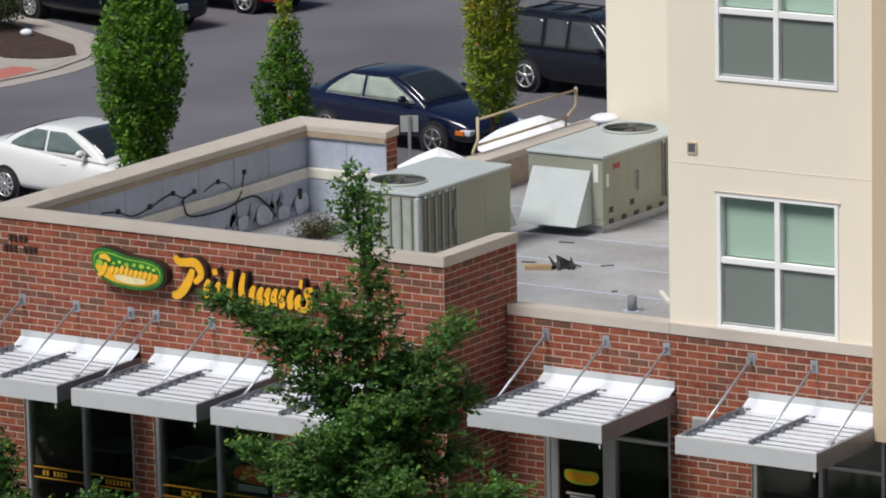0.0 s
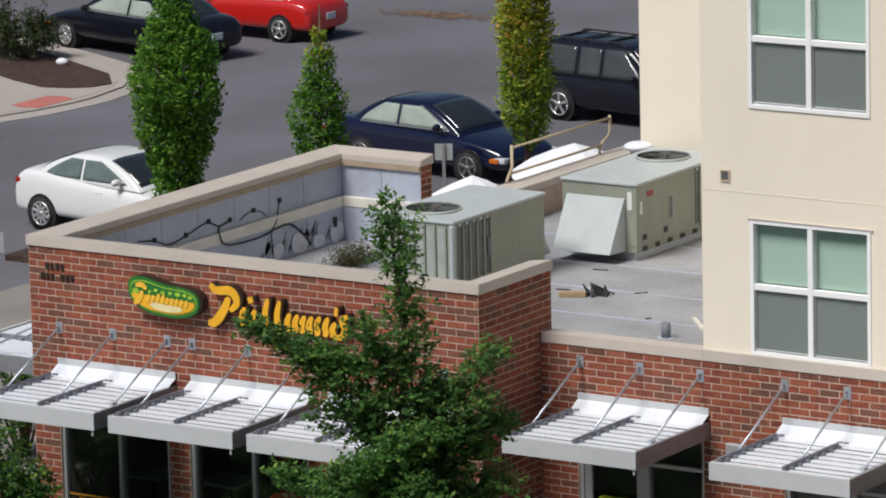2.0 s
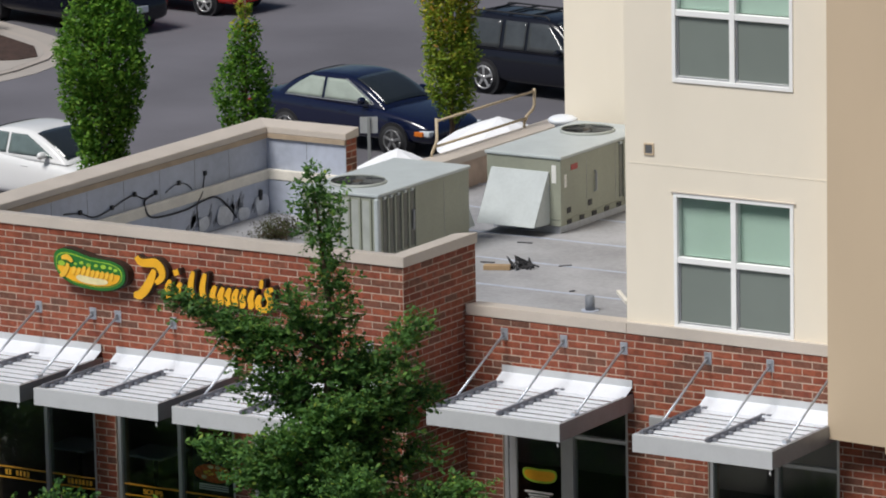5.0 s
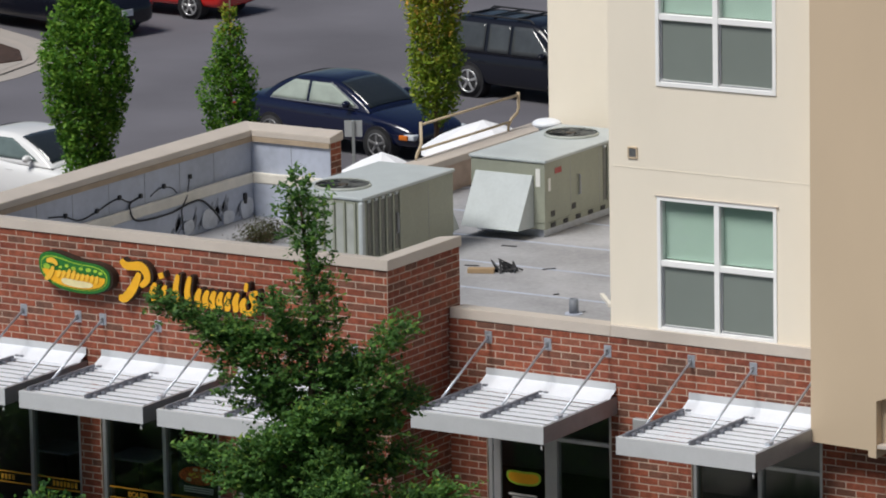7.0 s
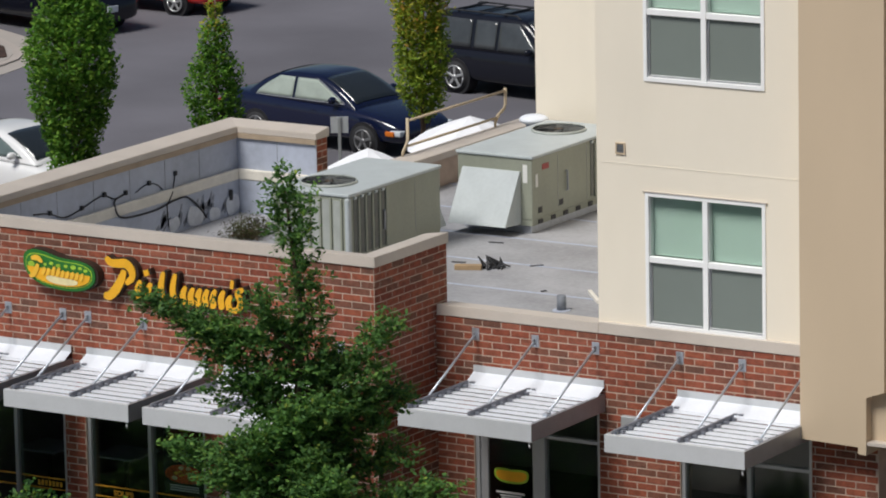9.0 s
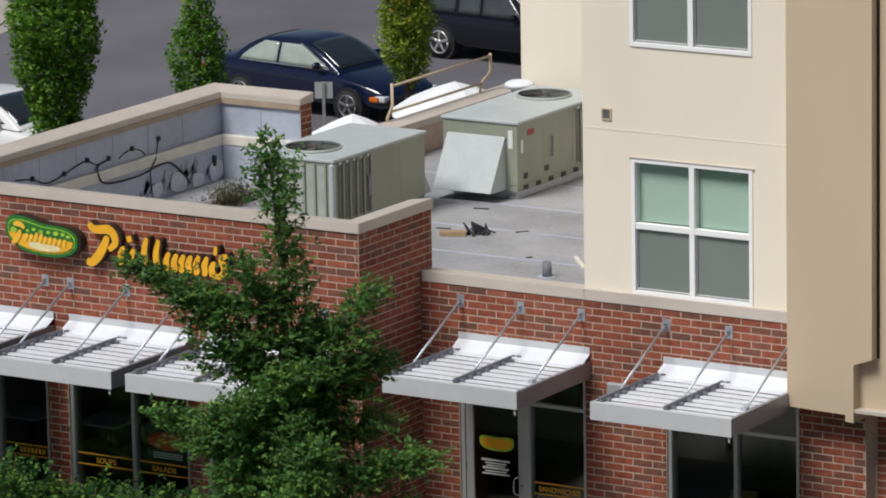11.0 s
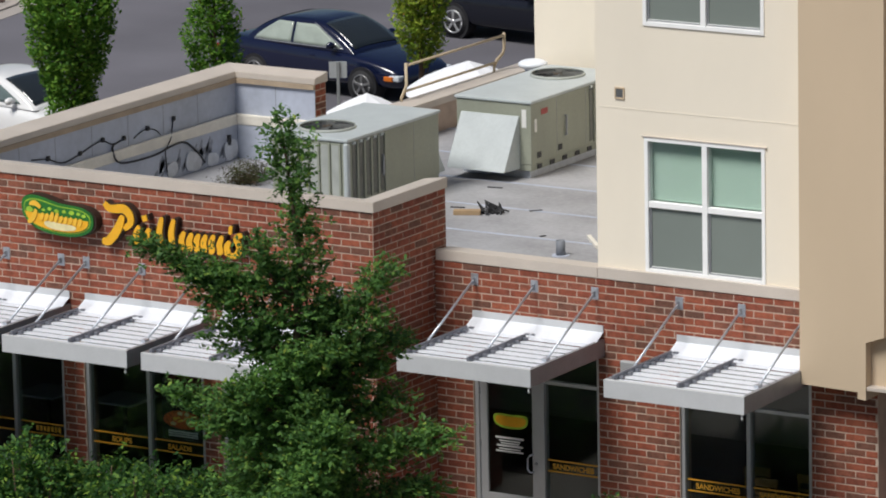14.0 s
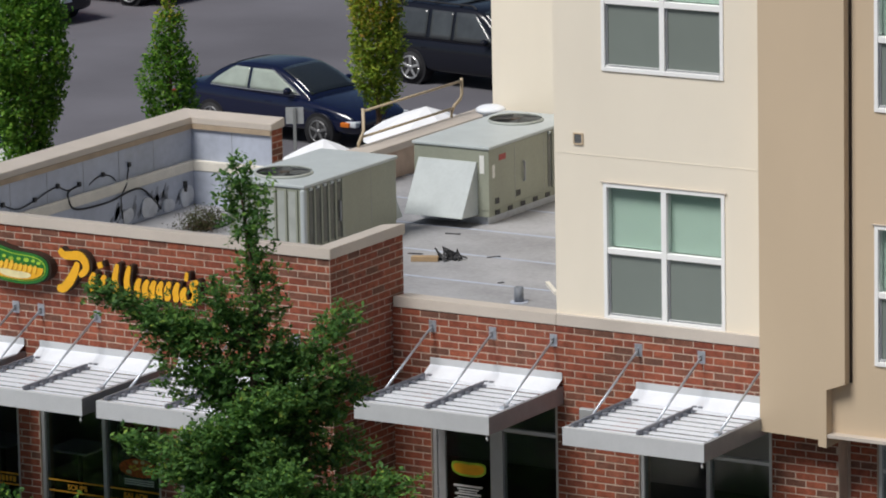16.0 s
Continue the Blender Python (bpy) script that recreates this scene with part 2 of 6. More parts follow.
M["weed_leaf"] = leaf_material("weed_leaf", [(0.0, (0.045, 0.035, 0.02)), (0.6, (0.08, 0.075, 0.035)), (1.0, (0.10, 0.14, 0.04))])
M["far_leaf"] = leaf_material("far_bush_leaf", [(0.0, (0.02, 0.045, 0.015)), (0.6, (0.05, 0.09, 0.03)), (1.0, (0.14, 0.11, 0.06))])


# ---- building blocks ----
def box(bm, x0, x1, y0, y1, z0, z1, bevel=0.0, m=None):
    r = bmesh.ops.create_cube(bm, size=1.0)
    vs = r["verts"]
    bmesh.ops.scale(bm, vec=(x1 - x0, y1 - y0, z1 - z0), verts=vs)
    bmesh.ops.translate(bm, vec=((x0 + x1) / 2, (y0 + y1) / 2, (z0 + z1) / 2), verts=vs)
    if bevel:
        es = list({e for v in vs for e in v.link_edges})
        out = bmesh.ops.bevel(bm, geom=es, offset=bevel, segments=2, profile=0.5, affect="EDGES")
        vs = list({v for f in out["faces"] for v in f.verts} | {v for v in vs if v.is_valid})
    if m is not None:
        bmesh.ops.transform(bm, matrix=m, verts=vs)
    return vs


def rod(bm, a, b, r, seg=10, r2=None):
    a, b = Vector(a), Vector(b)
    d = b - a
    m = Matrix.Translation((a + b) / 2) @ d.to_track_quat("Z", "Y").to_matrix().to_4x4()
    return bmesh.ops.create_cone(bm, cap_ends=True, segments=seg, radius1=r, radius2=r if r2 is None else r2, depth=d.length, matrix=m)["verts"]


def tube(bm, pts, r, seg=8, r_end=None):
    """A bent tube through points."""
    pts = [Vector(p) for p in pts]
    rings = []
    for i, p in enumerate(pts):
        t = (pts[min(i + 1, len(pts) - 1)] - pts[max(i - 1, 0)]).normalized()
        ref = Vector((0, 0, 1)) if abs(t.z) < 0.9 else Vector((1, 0, 0))
        u = t.cross(ref).normalized()
        w = t.cross(u)
        k = i / max(len(pts) - 1, 1)
        rr = r if r_end is None else r + (r_end - r) * k
        rings.append([bm.verts.new(p + (u * math.cos(a) + w * math.sin(a)) * rr) for a in (2 * math.pi * j / seg for j in range(seg))])
    for a, b in zip(rings, rings[1:]):
        for j in range(seg):
            bm.faces.new((a[j], a[(j + 1) % seg], b[(j + 1) % seg], b[j]))
    bm.faces.new(rings[0][::-1])
    bm.faces.new(rings[-1])


def extrude_poly(bm, pts, vec):
    """A prism: a polygon of 3D points pushed along vec."""
    vec = Vector(vec)
    a = [bm.verts.new(p) for p in pts]
    b = [bm.verts.new(Vector(p) + vec) for p in pts]
    n = len(pts)
    bm.faces.new(a)
    bm.faces.new(b[::-1])
    for i in range(n):
        bm.faces.new((a[i], b[i], b[(i + 1) % n], a[(i + 1) % n]))
    bmesh.ops.recalc_face_normals(bm, faces=bm.faces)


def mesh_of(name, bm, mat, smooth=False):
    me = bpy.data.meshes.new(name)
    bmesh.ops.recalc_face_normals(bm, faces=bm.faces)
    bm.to_mesh(me)
    bm.free()
    me.materials.append(mat)
    if smooth:
        me.shade_smooth()
    return me


def part(name, bm, mat, parent=None, label="", smooth=False):
    ob = new(name, mesh_of(name, bm, mat, smooth))
    if parent is not None:
        ob.parent = parent
    if label:
        ob["label"] = label
    return ob


def block(name, mat, parent, x0, x1, y0, y1, z0, z1, bevel=0.004, label=""):
    bm = bmesh.new()
    box(bm, x0, x1, y0, y1, z0, z1, bevel)
    return part(name, bm, mat, parent, label)


def thing(name, label, category, x=0, y=0, z=0, rz=0, group="", kind=""):
    ob = new(name)
    ob.empty_display_size = 0.1
    ob.matrix_world = pose(x, y, z, 0, 0, rz)
    return tagged(ob, label, category, group, kind)


def polymesh(name, verts, faces, mat, parent=None, label="", kind=""):
    me = bpy.data.meshes.new(name)
    me.from_pydata(verts, [], faces)
    me.materials.append(mat)
    ob = new(name, me)
    if parent is not None:
        ob.parent = parent
    return tagged(ob, label, kind=kind)


# ---- plan ----
XL, YB, YR = -7.74, 7.965, 1.93          # tall parapet: west end, back, depth of the east return
ZC, CAP = 4.866, 0.15                     # top of its coping, coping height
YL, ZL = 1.592, 3.758                     # lower front, underside of its coping
ROOF = 3.45
XBE = -5.89                               # end of the tall back return; line of the low west parapet
COURSE, BRICK_L, JOINT = 0.1016, 0.3048, 0.017
T = 0.30


# ---- ground ----
bm = bmesh.new()
bmesh.ops.create_grid(bm, x_segments=40, y_segments=40, size=600)
bmesh.ops.translate(bm, vec=(-20, 60, 0), verts=bm.verts)
ground = tagged(part("ground", bm, M["asphalt"]), "worn grey asphalt of the car park", "ground", kind="structure")


def slab(name, pts, z0, z1, mat, label, category="pavement"):
    bm = bmesh.new()
    extrude_poly(bm, [(x, y, z0) for x, y in pts], (0, 0, z1 - z0))
    return tagged(part(name, bm, mat), label, category, kind="structure")


slab("pavement", [(-19.6, -9), (30, -9), (30, 1.9), (7.0, 1.9), (0.0, 1.9), (XL, 1.0), (XL, 22), (-14.0, 22), (-14.0, 17.2), (-19.6, 15.2)], -0.2, 0.12, M["paving"], "concrete pavement round the building, darkened to cut bounced light", "pavement")
slab("tree_strip", [(-21.6, 17.2), (-14.0, 17.3), (-14.0, 27.2), (-21.6, 19.0)], -0.2, 0.118, M["mulch"], "planted strip between patio and car park", "planting bed")

# corner island across the car park
KERB = [(-60, 19.8), (-40, 26.2), (-31.36, 28.99), (-30.93, 30.42), (-30.78, 31.4), (-30.75, 32.2), (-31.0, 33.7), (-31.3, 34.3), (-31.75, 34.85), (-33.03, 35.85), (-34.82, 36.75), (-40, 39.4), (-60, 50)]
slab("gutter", [(x + (0.5 if -39 < x else 0), y - (0.25 if y < 31 else 0.0) + (0.45 if y > 34.5 else 0)) for x, y in KERB], -0.2, 0.012, M["walk"], "pale concrete gutter along the island kerb", "gutter")
slab("kerb", KERB, -0.2, 0.05, M["concrete"], "concrete kerb of the corner island", "kerb")
slab("island_walk", [(x - 0.2, y - 0.1 if y > 33 else y) for x, y in KERB], 0.02, 0.056, M["walk"], "pale concrete walk on the corner island", "pavement")
slab("planting_bed_back", [(-60, 46), (-35.34, 34.1), (-33.68, 33.2), (-32.54, 32.74), (-31.9, 32.9), (-31.5, 33.23), (-31.35, 33.76), (-32.2, 34.8), (-34.7, 36.2), (-40, 38.9), (-60, 49)], 0.02, 0.08, M["mulch"], "dark mulch bed with shrubs on the island", "planting bed")
slab("planting_bed_front", [(-31.75, 30.17), (-31.8, 29.45), (-40, 26.8), (-40, 35.5), (-33.0, 31.08)], 0.02, 0.078, M["mulch"], "dark mulch bed beside the island walk", "planting bed")
slab("tactile_paving", [(-31.35, 30.44), (-30.98, 30.6), (-30.98, 31.85), (-31.35, 32.0), (-31.75, 31.9), (-31.75, 30.6)], 0.04, 0.061, M["domes"], "red tactile paving at the kerb ramp", "paving")
slab("planting_bed_shop", [(-9.5, -4.9), (0.3, -4.9), (0.3, -0.6), (-9.5, -0.6)], 0.10, 0.135, M["mulch"], "mulch bed with shrubs before the shopfront", "planting bed")
slab("planting_bed_corner", [(2.9, -2.4), (9.8, -2.4), (9.8, 0.9), (2.9, 0.9)], 0.10, 0.135, M["mulch"], "mulch bed with shrubs beside the entrance", "planting bed")


# ---- brick walls ----
def cut(u0, u1, holes, z0, z1):
    """The stretches of [u0, u1] that no hole covers in the course z0..z1."""
    runs = [(u0, u1)]
    for a, b, c, d in holes:
        if z1 <= c + 0.02 or z0 >= d - 0.02:
            continue
        nxt = []
        for s, e in runs:
            if b <= s or a >= e:
                nxt.append((s, e))
            else:
                if a - s > 0.05:
                    nxt.append((s, a))
                if e - b > 0.05:
                    nxt.append((b, e))
        runs = nxt
    return runs


def brick_shape(length, height, out):
    """A face-down brick front: length along u, height along z, standing out by out, with eased edges."""
    c = 0.006
    back = [(0, 0, 0), (length, 0, 0), (length, 0, height), (0, 0, height)]
    front = [(c, -out, c), (length - c, -out, c), (length - c, -out, height - c), (c, -out, height - c)]
    mid = [(0, -out + 0.002, 0), (length, -out + 0.002, 0), (length, -out + 0.002, height), (0, -out + 0.002, height)]
    faces = [(8, 9, 10, 11)]
    for i in range(4):
        j = (i + 1) % 4
        faces += [(i, j, 4 + j, 4 + i), (4 + i, 4 + j, 8 + j, 8 + i)]
    return back + mid + front, faces


def brick_face(parent, start, u, n, length, z0, z1, holes=(), pick=None, seed=1):
    """Courses of stretchers in running bond on a wall face. pick(u, z): which ones become parts."""
    rnd = random.Random(seed)
    u, n = Vector(u), Vector(n)
    rot = Matrix((u, -n, Vector((0, 0, 1)))).transposed().to_4x4()
    shared, verts, faces = {}, [], []
    made = 0
    rows = int((z1 - z0) / COURSE)
    for r in range(rows):
        zb = z1 - (r + 1) * COURSE
        off = 0.0 if r % 2 else BRICK_L / 2
        for s, e in cut(0.0, length, holes, zb, zb + COURSE):
            k = math.floor((s - off) / BRICK_L)
            while off + k * BRICK_L < e:
                a, b = max(s, off + k * BRICK_L), min(e, off + (k + 1) * BRICK_L)
                k += 1
                if b - a < 0.04:
                    continue
                wide = round(b - a - JOINT, 3)
                hgt = COURSE - JOINT
                jit = rnd.choice((0.0, 0.0015, 0.003))
                at = Vector(start) + u * (a + JOINT / 2) + Vector((0, 0, zb + JOINT / 2))
                if pick and made < 300 and pick((a + b) / 2, zb):
                    key = (wide, jit)
                    if key not in shared:
                        me = bpy.data.meshes.new("brick")
                        me.from_pydata(*(lambda v, f: (v, [], f))(*brick_shape(wide, hgt, 0.004 + jit)))
                        me.materials.append(M["brick_piece"])
                        shared[key] = me
                    ob = new("brick", shared[key])
                    ob.parent = parent
                    ob.matrix_basis = Matrix.Translation(at) @ rot
                    made += 1
                else:
                    vv, ff = brick_shape(wide, hgt, 0.004 + jit)
                    base = len(verts)
                    verts += [tuple(at + rot.to_3x3() @ Vector(p)) for p in vv]
                    faces += [tuple(base + i for i in f) for f in ff]
    if verts:
        polymesh("brickwork", verts, faces, M["brick_joined"], parent, kind="stuff")


def wall_cells(bm, a0, a1, z0, z1, holes, y0, y1):
    """One welded wall slab along x with rectangular holes through it."""
    us = sorted({a0, a1, *[min(max(h, a0), a1) for q in holes for h in q[:2]]})
    zs = sorted({z0, z1, *[min(max(h, z0), z1) for q in holes for h in q[2:]]})
    full = {(i, j) for i in range(len(us) - 1) for j in range(len(zs) - 1)
            if not any(q[0] < (us[i] + us[i + 1]) / 2 < q[1] and q[2] < (zs[j] + zs[j + 1]) / 2 < q[3] for q in holes)}
    made = {}

    def v(i, j, k):
        if (i, j, k) not in made:
            made[i, j, k] = bm.verts.new((us[i], (y0, y1)[k], zs[j]))
        return made[i, j, k]

    for i, j in full:
        bm.faces.new((v(i, j, 0), v(i + 1, j, 0), v(i + 1, j + 1, 0), v(i, j + 1, 0)))
        bm.faces.new((v(i, j, 1), v(i, j + 1, 1), v(i + 1, j + 1, 1), v(i + 1, j, 1)))
        for (di, dj), (p, q) in {(-1, 0): ((0, 0), (0, 1)), (1, 0): ((1, 0), (1, 1)), (0, -1): ((0, 0), (1, 0)), (0, 1): ((0, 1), (1, 1))}.items():
            if (i + di, j + dj) not in full:
                bm.faces.new((v(i + p[0], j + p[1], 0), v(i + q[0], j + q[1], 0), v(i + q[0], j + q[1], 1), v(i + p[0], j + p[1], 1)))


BRICK_JOBS = []

# front of the tall parapet (faces -y)
HEAD, SILL = 2.72, 0.42
FRONT_HOLES = [(-7.25, -5.32, SILL, HEAD), (-4.95, -2.91, SILL, HEAD), (-2.60, -0.62, SILL, HEAD)]
bm = bmesh.new()
wall_cells(bm, XL + 0.03, -0.03, 0.0, ZC - CAP, FRONT_HOLES, 0.03, 0.03 + T)
wall_front = tagged(part("wall_front", bm, M["mortar"]), "red-brown brick shopfront wall with pale mortar", "wall", kind="structure")
BRICK_JOBS.append((wall_front, (XL + 0.03, 0.03, 0), (1, 0, 0), (0, -1, 0), -XL - 0.06, 0.0, ZC - CAP, [(a - XL - 0.03, b - XL - 0.03, c, d) for a, b, c, d in FRONT_HOLES], lambda u, z: z > 3.1 and u < 6.2, 3))

# east return of the tall parapet (faces +x)
bm = bmesh.new()
box(bm, -0.03 - T, -0.03, 0.03 + T, YR - 0.02, 0.0, ZC - CAP)
wall_return = tagged(part("wall_return", bm, M["mortar"]), "brick return wall at the end of the tall parapet", "wall", kind="structure")
BRICK_JOBS.append((wall_return, (-0.03, 0.03, 0), (0, 1, 0), (1, 0, 0), YR - 0.05, 0.0, ZC - CAP, [], lambda u, z: z > 1.5, 4))

# west wall
bm = bmesh.new()
box(bm, XL + 0.03, XL + 0.03 + T, 0.03 + T, YB - 0.03, 0.0, ZC - CAP)
wall_west = tagged(part("wall_west", bm, M["mortar"]), "brick side wall under the tall parapet", "wall", kind="structure")
BRICK_JOBS.append((wall_west, (XL + 0.03, YB - 0.03, 0), (0, -1, 0), (-1, 0, 0), YB - 0.06, 0.0, ZC - CAP, [], None, 5))

# back return of the tall parapet and the low west wall behind it
bm = bmesh.new()
box(bm, XL + 0.03 + T, XBE - 0.03, YB - 0.03 - T, YB - 0.03, 0.0, ZC - CAP)
wall_back = tagged(part("wall_back", bm, M["mortar"]), "short brick return at the back of the tall parapet", "wall", kind="structure")
BRICK_JOBS.append((wall_back, (XBE - 0.03, YB - 0.03 - T, 0), (0, 1, 0), (1, 0, 0), T, 0.0, ZC - CAP, [], lambda u, z: z > 3.5, 6))
bm = bmesh.new()
box(bm, -5.90, -5.60, YB, 18.0, 0.0, 3.90)
wall_low_west = tagged(part("wall_low_west", bm, M["mortar"]), "low brick parapet wall along the roof", "wall", kind="structure")

# lower front (faces -y)
DOOR_HOLE, WIN_HOLE = (0.57, 2.58, 0.12, HEAD), (3.85, 5.86, SILL, HEAD)
LOWER_HOLES = [DOOR_HOLE, WIN_HOLE]
bm = bmesh.new()
wall_cells(bm, -0.03, 6.86, 0.0, ZL, LOWER_HOLES, YL, YL + T)
wall_lower = tagged(part("wall_lower", bm, M["mortar"]), "red-brown brick wall with door and shop window", "wall", kind="structure")
BRICK_JOBS.append((wall_lower, (-0.03, YL, 0), (1, 0, 0), (0, -1, 0), 6.89, 0.0, ZL, [(a + 0.03, b + 0.03, c, d) for a, b, c, d in LOWER_HOLES], lambda u, z: z > 2.2, 7))

# recessed brick wall and window under the tan storeys
bm = bmesh.new()
box(bm, 6.86, 7.30, YL + 0.25, YL + 0.25 + T, 0.0, 2.75)
box(bm, 9.6, 14.0, YL + 0.25, YL + 0.25 + T, 0.0, 2.75)
box(bm, 7.30, 9.6, YL + 0.25, YL + 0.25 + T, 0.0, 0.42)
wall_east = tagged(part("wall_east", bm, M["mortar"]), "recessed brick wall under the tan storeys", "wall", kind="structure")
BRICK_JOBS.append((wall_east, (6.90, YL + 0.25, 0), (1, 0, 0), (0, -1, 0), 7.0, 0.0, 2.72, [(0.40, 2.7, 0.42, 2.75)], lambda u, z: u < 0.5, 8))


# ---- copings ----
def coping(name, x0, x1, y0, y1, z1, high, inner, label, drop=0.05):
    """A metal-trimmed coping whose top falls towards inner ('x-', 'x+', 'y-', 'y+')."""
    bm = bmesh.new()
    vs = box(bm, x0, x1, y0, y1, z1 - high, z1)
    for v in vs:
        if v.co.z > z1 - 0.01:
            if (inner == "y+" and v.co.y > y1 - 0.01) or (inner == "y-" and v.co.y < y0 + 0.01) or (inner == "x+" and v.co.x > x1 - 0.01) or (inner == "x-" and v.co.x < x0 + 0.01):
                v.co.z -= drop
    bmesh.ops.bevel(bm, geom=list(bm.edges), offset=0.008, segments=2, affect="EDGES")
    return tagged(part(name, bm, M["cap"]), label, "coping", kind="structure")


def frame_coping(name, outer, inner, z1, high, drop, label):
    """A coping round a run of corners: outer and inner outlines of the same count."""
    bm = bmesh.new()
    n = len(outer)
    rings = []
    for (ox, oy), (ix, iy) in zip(outer, inner):
        rings.append([bm.verts.new(p) for p in ((ox, oy, z1 - high), (ox, oy, z1), (ix, iy, z1 - drop), (ix, iy, z1 - drop - 0.10))])
    for a, b in zip(rings, rings[1:]):
        for i in range(4):
            bm.faces.new((a[i], b[i], b[(i + 1) % 4], a[(i + 1) % 4]))
    bm.faces.new(rings[0])
    bm.faces.new(rings[-1][::-1])
    bmesh.ops.recalc_face_normals(bm, faces=bm.faces)
    bmesh.ops.bevel(bm, geom=list(bm.edges), offset=0.008, segments=2, affect="EDGES")
    return tagged(part(name, bm, M["cap"]), label, "coping", kind="structure")


W = 0.379
frame_coping("trim_tall", [(0, YR), (0, 0), (XL, 0), (XL, YB), (XBE, YB)], [(-W, YR), (-W, W), (XL + W, W), (XL + W, YB - W), (XBE, YB - W)], ZC, CAP, 0.053, "beige metal coping on the tall parapet")
coping("trim_lower", 0.0, 2.60, YL - 0.02, YL + 0.36, ZL + CAP, CAP, "y+", "beige metal coping on the lower brick front", 0.03)
block("trim_band", M["cap"], None, 2.60, 5.90, YL - 0.02, YL + 0.12, ZL, ZL + CAP + 0.012, 0.008)
tagged(bpy.data.objects["trim_band"], "beige band between brick and cream stucco", "trim", kind="structure")
coping("trim_low_west", -5.94, -5.54, YB + 0.01, 18.0, 4.03, 0.13, "x+", "beige coping on the low roof parapet", 0.02)

# strips added in darker tan to show the coping's inner face in shade
for nm, (x0, x1, y0, y1) in dict(west=(XL + W - 0.05, XL + W + 0.006, W, YB - W), back=(XL + W, XBE - 0.02, YB - W - 0.006, YB - W + 0.05)).items():
    block("blocking_" + nm, M["blocking"], None, x0, x1, y0, y1, ZC - 0.235, ZC - 0.154, 0.004)
    tagged(bpy.data.objects["blocking_" + nm], "tan strip added for the coping's shaded inner face", "trim", kind="structure")

# membrane lining inside the tall parapet
zi = ZC - CAP - 0.01
LIN = 0.012
for nm, (x0, x1, y0, y1) in dict(
    west=(XL + 0.03 + T, XL + 0.03 + T + LIN, 0.03 + T, YB - 0.03 - T),
    front=(XL + 0.03 + T + LIN, -0.03 - T - LIN, 0.03 + T, 0.03 + T + LIN),
    back=(XL + 0.03 + T + LIN, XBE - 0.03, YB - 0.03 - T - LIN, YB - 0.03 - T),
    east=(-0.03 - T - LIN, -0.03 - T, 0.03 + T, YR - 0.02),
).items():
    bm = bmesh.new()
    box(bm, x0, x1, y0, y1, ROOF, zi)
    # cream termination ledge and thicker upturn below it
    g = 0.075
    lx0, lx1, ly0, ly1 = dict(west=(x1, x1 + g, y0, y1), front=(x0, x1, y1, y1 + g), back=(x0, x1, y0 - g, y0), east=(x0 - g, x0, y0, y1))[nm]
    ob = tagged(part("lining_" + nm, bm, M["membrane_wall"]), "grey roofing membrane lining the parapet, tinted blue for shade", "roofing", kind="structure")
    bm = bmesh.new()
    vs = box(bm, lx0, lx1, ly0, ly1, 3.98, 4.15, 0.02)
    part("ledge", bm, M["flashing"], ob, "cream flashing strip")
    bm = bmesh.new()
    e = 0.015
    box(bm, lx0 + (e if nm == "east" else 0), lx1 - (e if nm == "west" else 0), ly0 + (e if nm == "back" else 0), ly1 - (e if nm == "front" else 0), ROOF, 3.98)
    part("upturn", bm, M["membrane_wall"], ob)
    if nm == "west":
        for yy in (1.05, 1.95, 2.85, 3.78, 4.72, 5.65, 6.58):
            block("lap_seam", M["tar"], ob, x1, x1 + 0.003, yy - 0.005, yy + 0.005, 4.16, zi - 0.09, 0)
    if nm == "back":
        block("lap_seam", M["tar"], ob, -6.65, -6.64, y0 - 0.003, y0, 4.16, zi - 0.09, 0)

# roof deck
bm = bmesh.new()
box(bm, XL + 0.33, -0.33, 0.33, YR, ROOF - 0.3, ROOF)
box(bm, XBE, 2.6, YL + T + 0.001, 18.0, ROOF - 0.3, ROOF + 0.001)
box(bm, XL + 0.33, XBE, YR, YB - 0.33, ROOF - 0.3, ROOF)
roof = tagged(part("roof", bm, M["membrane"]), "flat pale grey membrane roof with seams and stains", "roof", kind="structure")
bm = bmesh.new()
for y in (3.0, 4.6, 6.2, 7.8, 9.4, 11.0):
    box(bm, XBE + 0.1, 2.55, y - 0.035, y + 0.035, ROOF + 0.002, ROOF + 0.006)
part("seam", bm, M["membrane_wall"], roof)

# dim shop behind the glass
bm = bmesh.new()
box(bm, XL + 0.4, 6.8, 7.0, 7.1, 0.0, 3.1)
box(bm, XL + 0.34, XL + 0.4, 0.4, 7.0, 0.0, 3.1)
box(bm, 6.8, 6.86, 2.0, 7.0, 0.0, 3.1)
tagged(part("wall_inside", bm, M["interior"]), "painted walls inside the dim shop", "wall", kind="structure")
bm = bmesh.new()
box(bm, XL + 0.4, -0.35, 0.34, 7.0, 0.02, 0.125)
box(bm, -0.35, 6.8, YL + 0.31, 7.0, 0.02, 0.125)
tagged(part("floor", bm, M["floor_in"]), "dark tiled shop floor", "floor", kind="structure")
bm = bmesh.new()
box(bm, XL + 0.4, -0.35, 0.34, 7.0, 3.0, 3.1)
box(bm, -0.35, 6.8, YL + 0.31, 7.0, 3.0, 3.1)
tagged(part("ceiling", bm, M["interior"]), "painted ceiling of the dim shop", "ceiling", kind="structure")


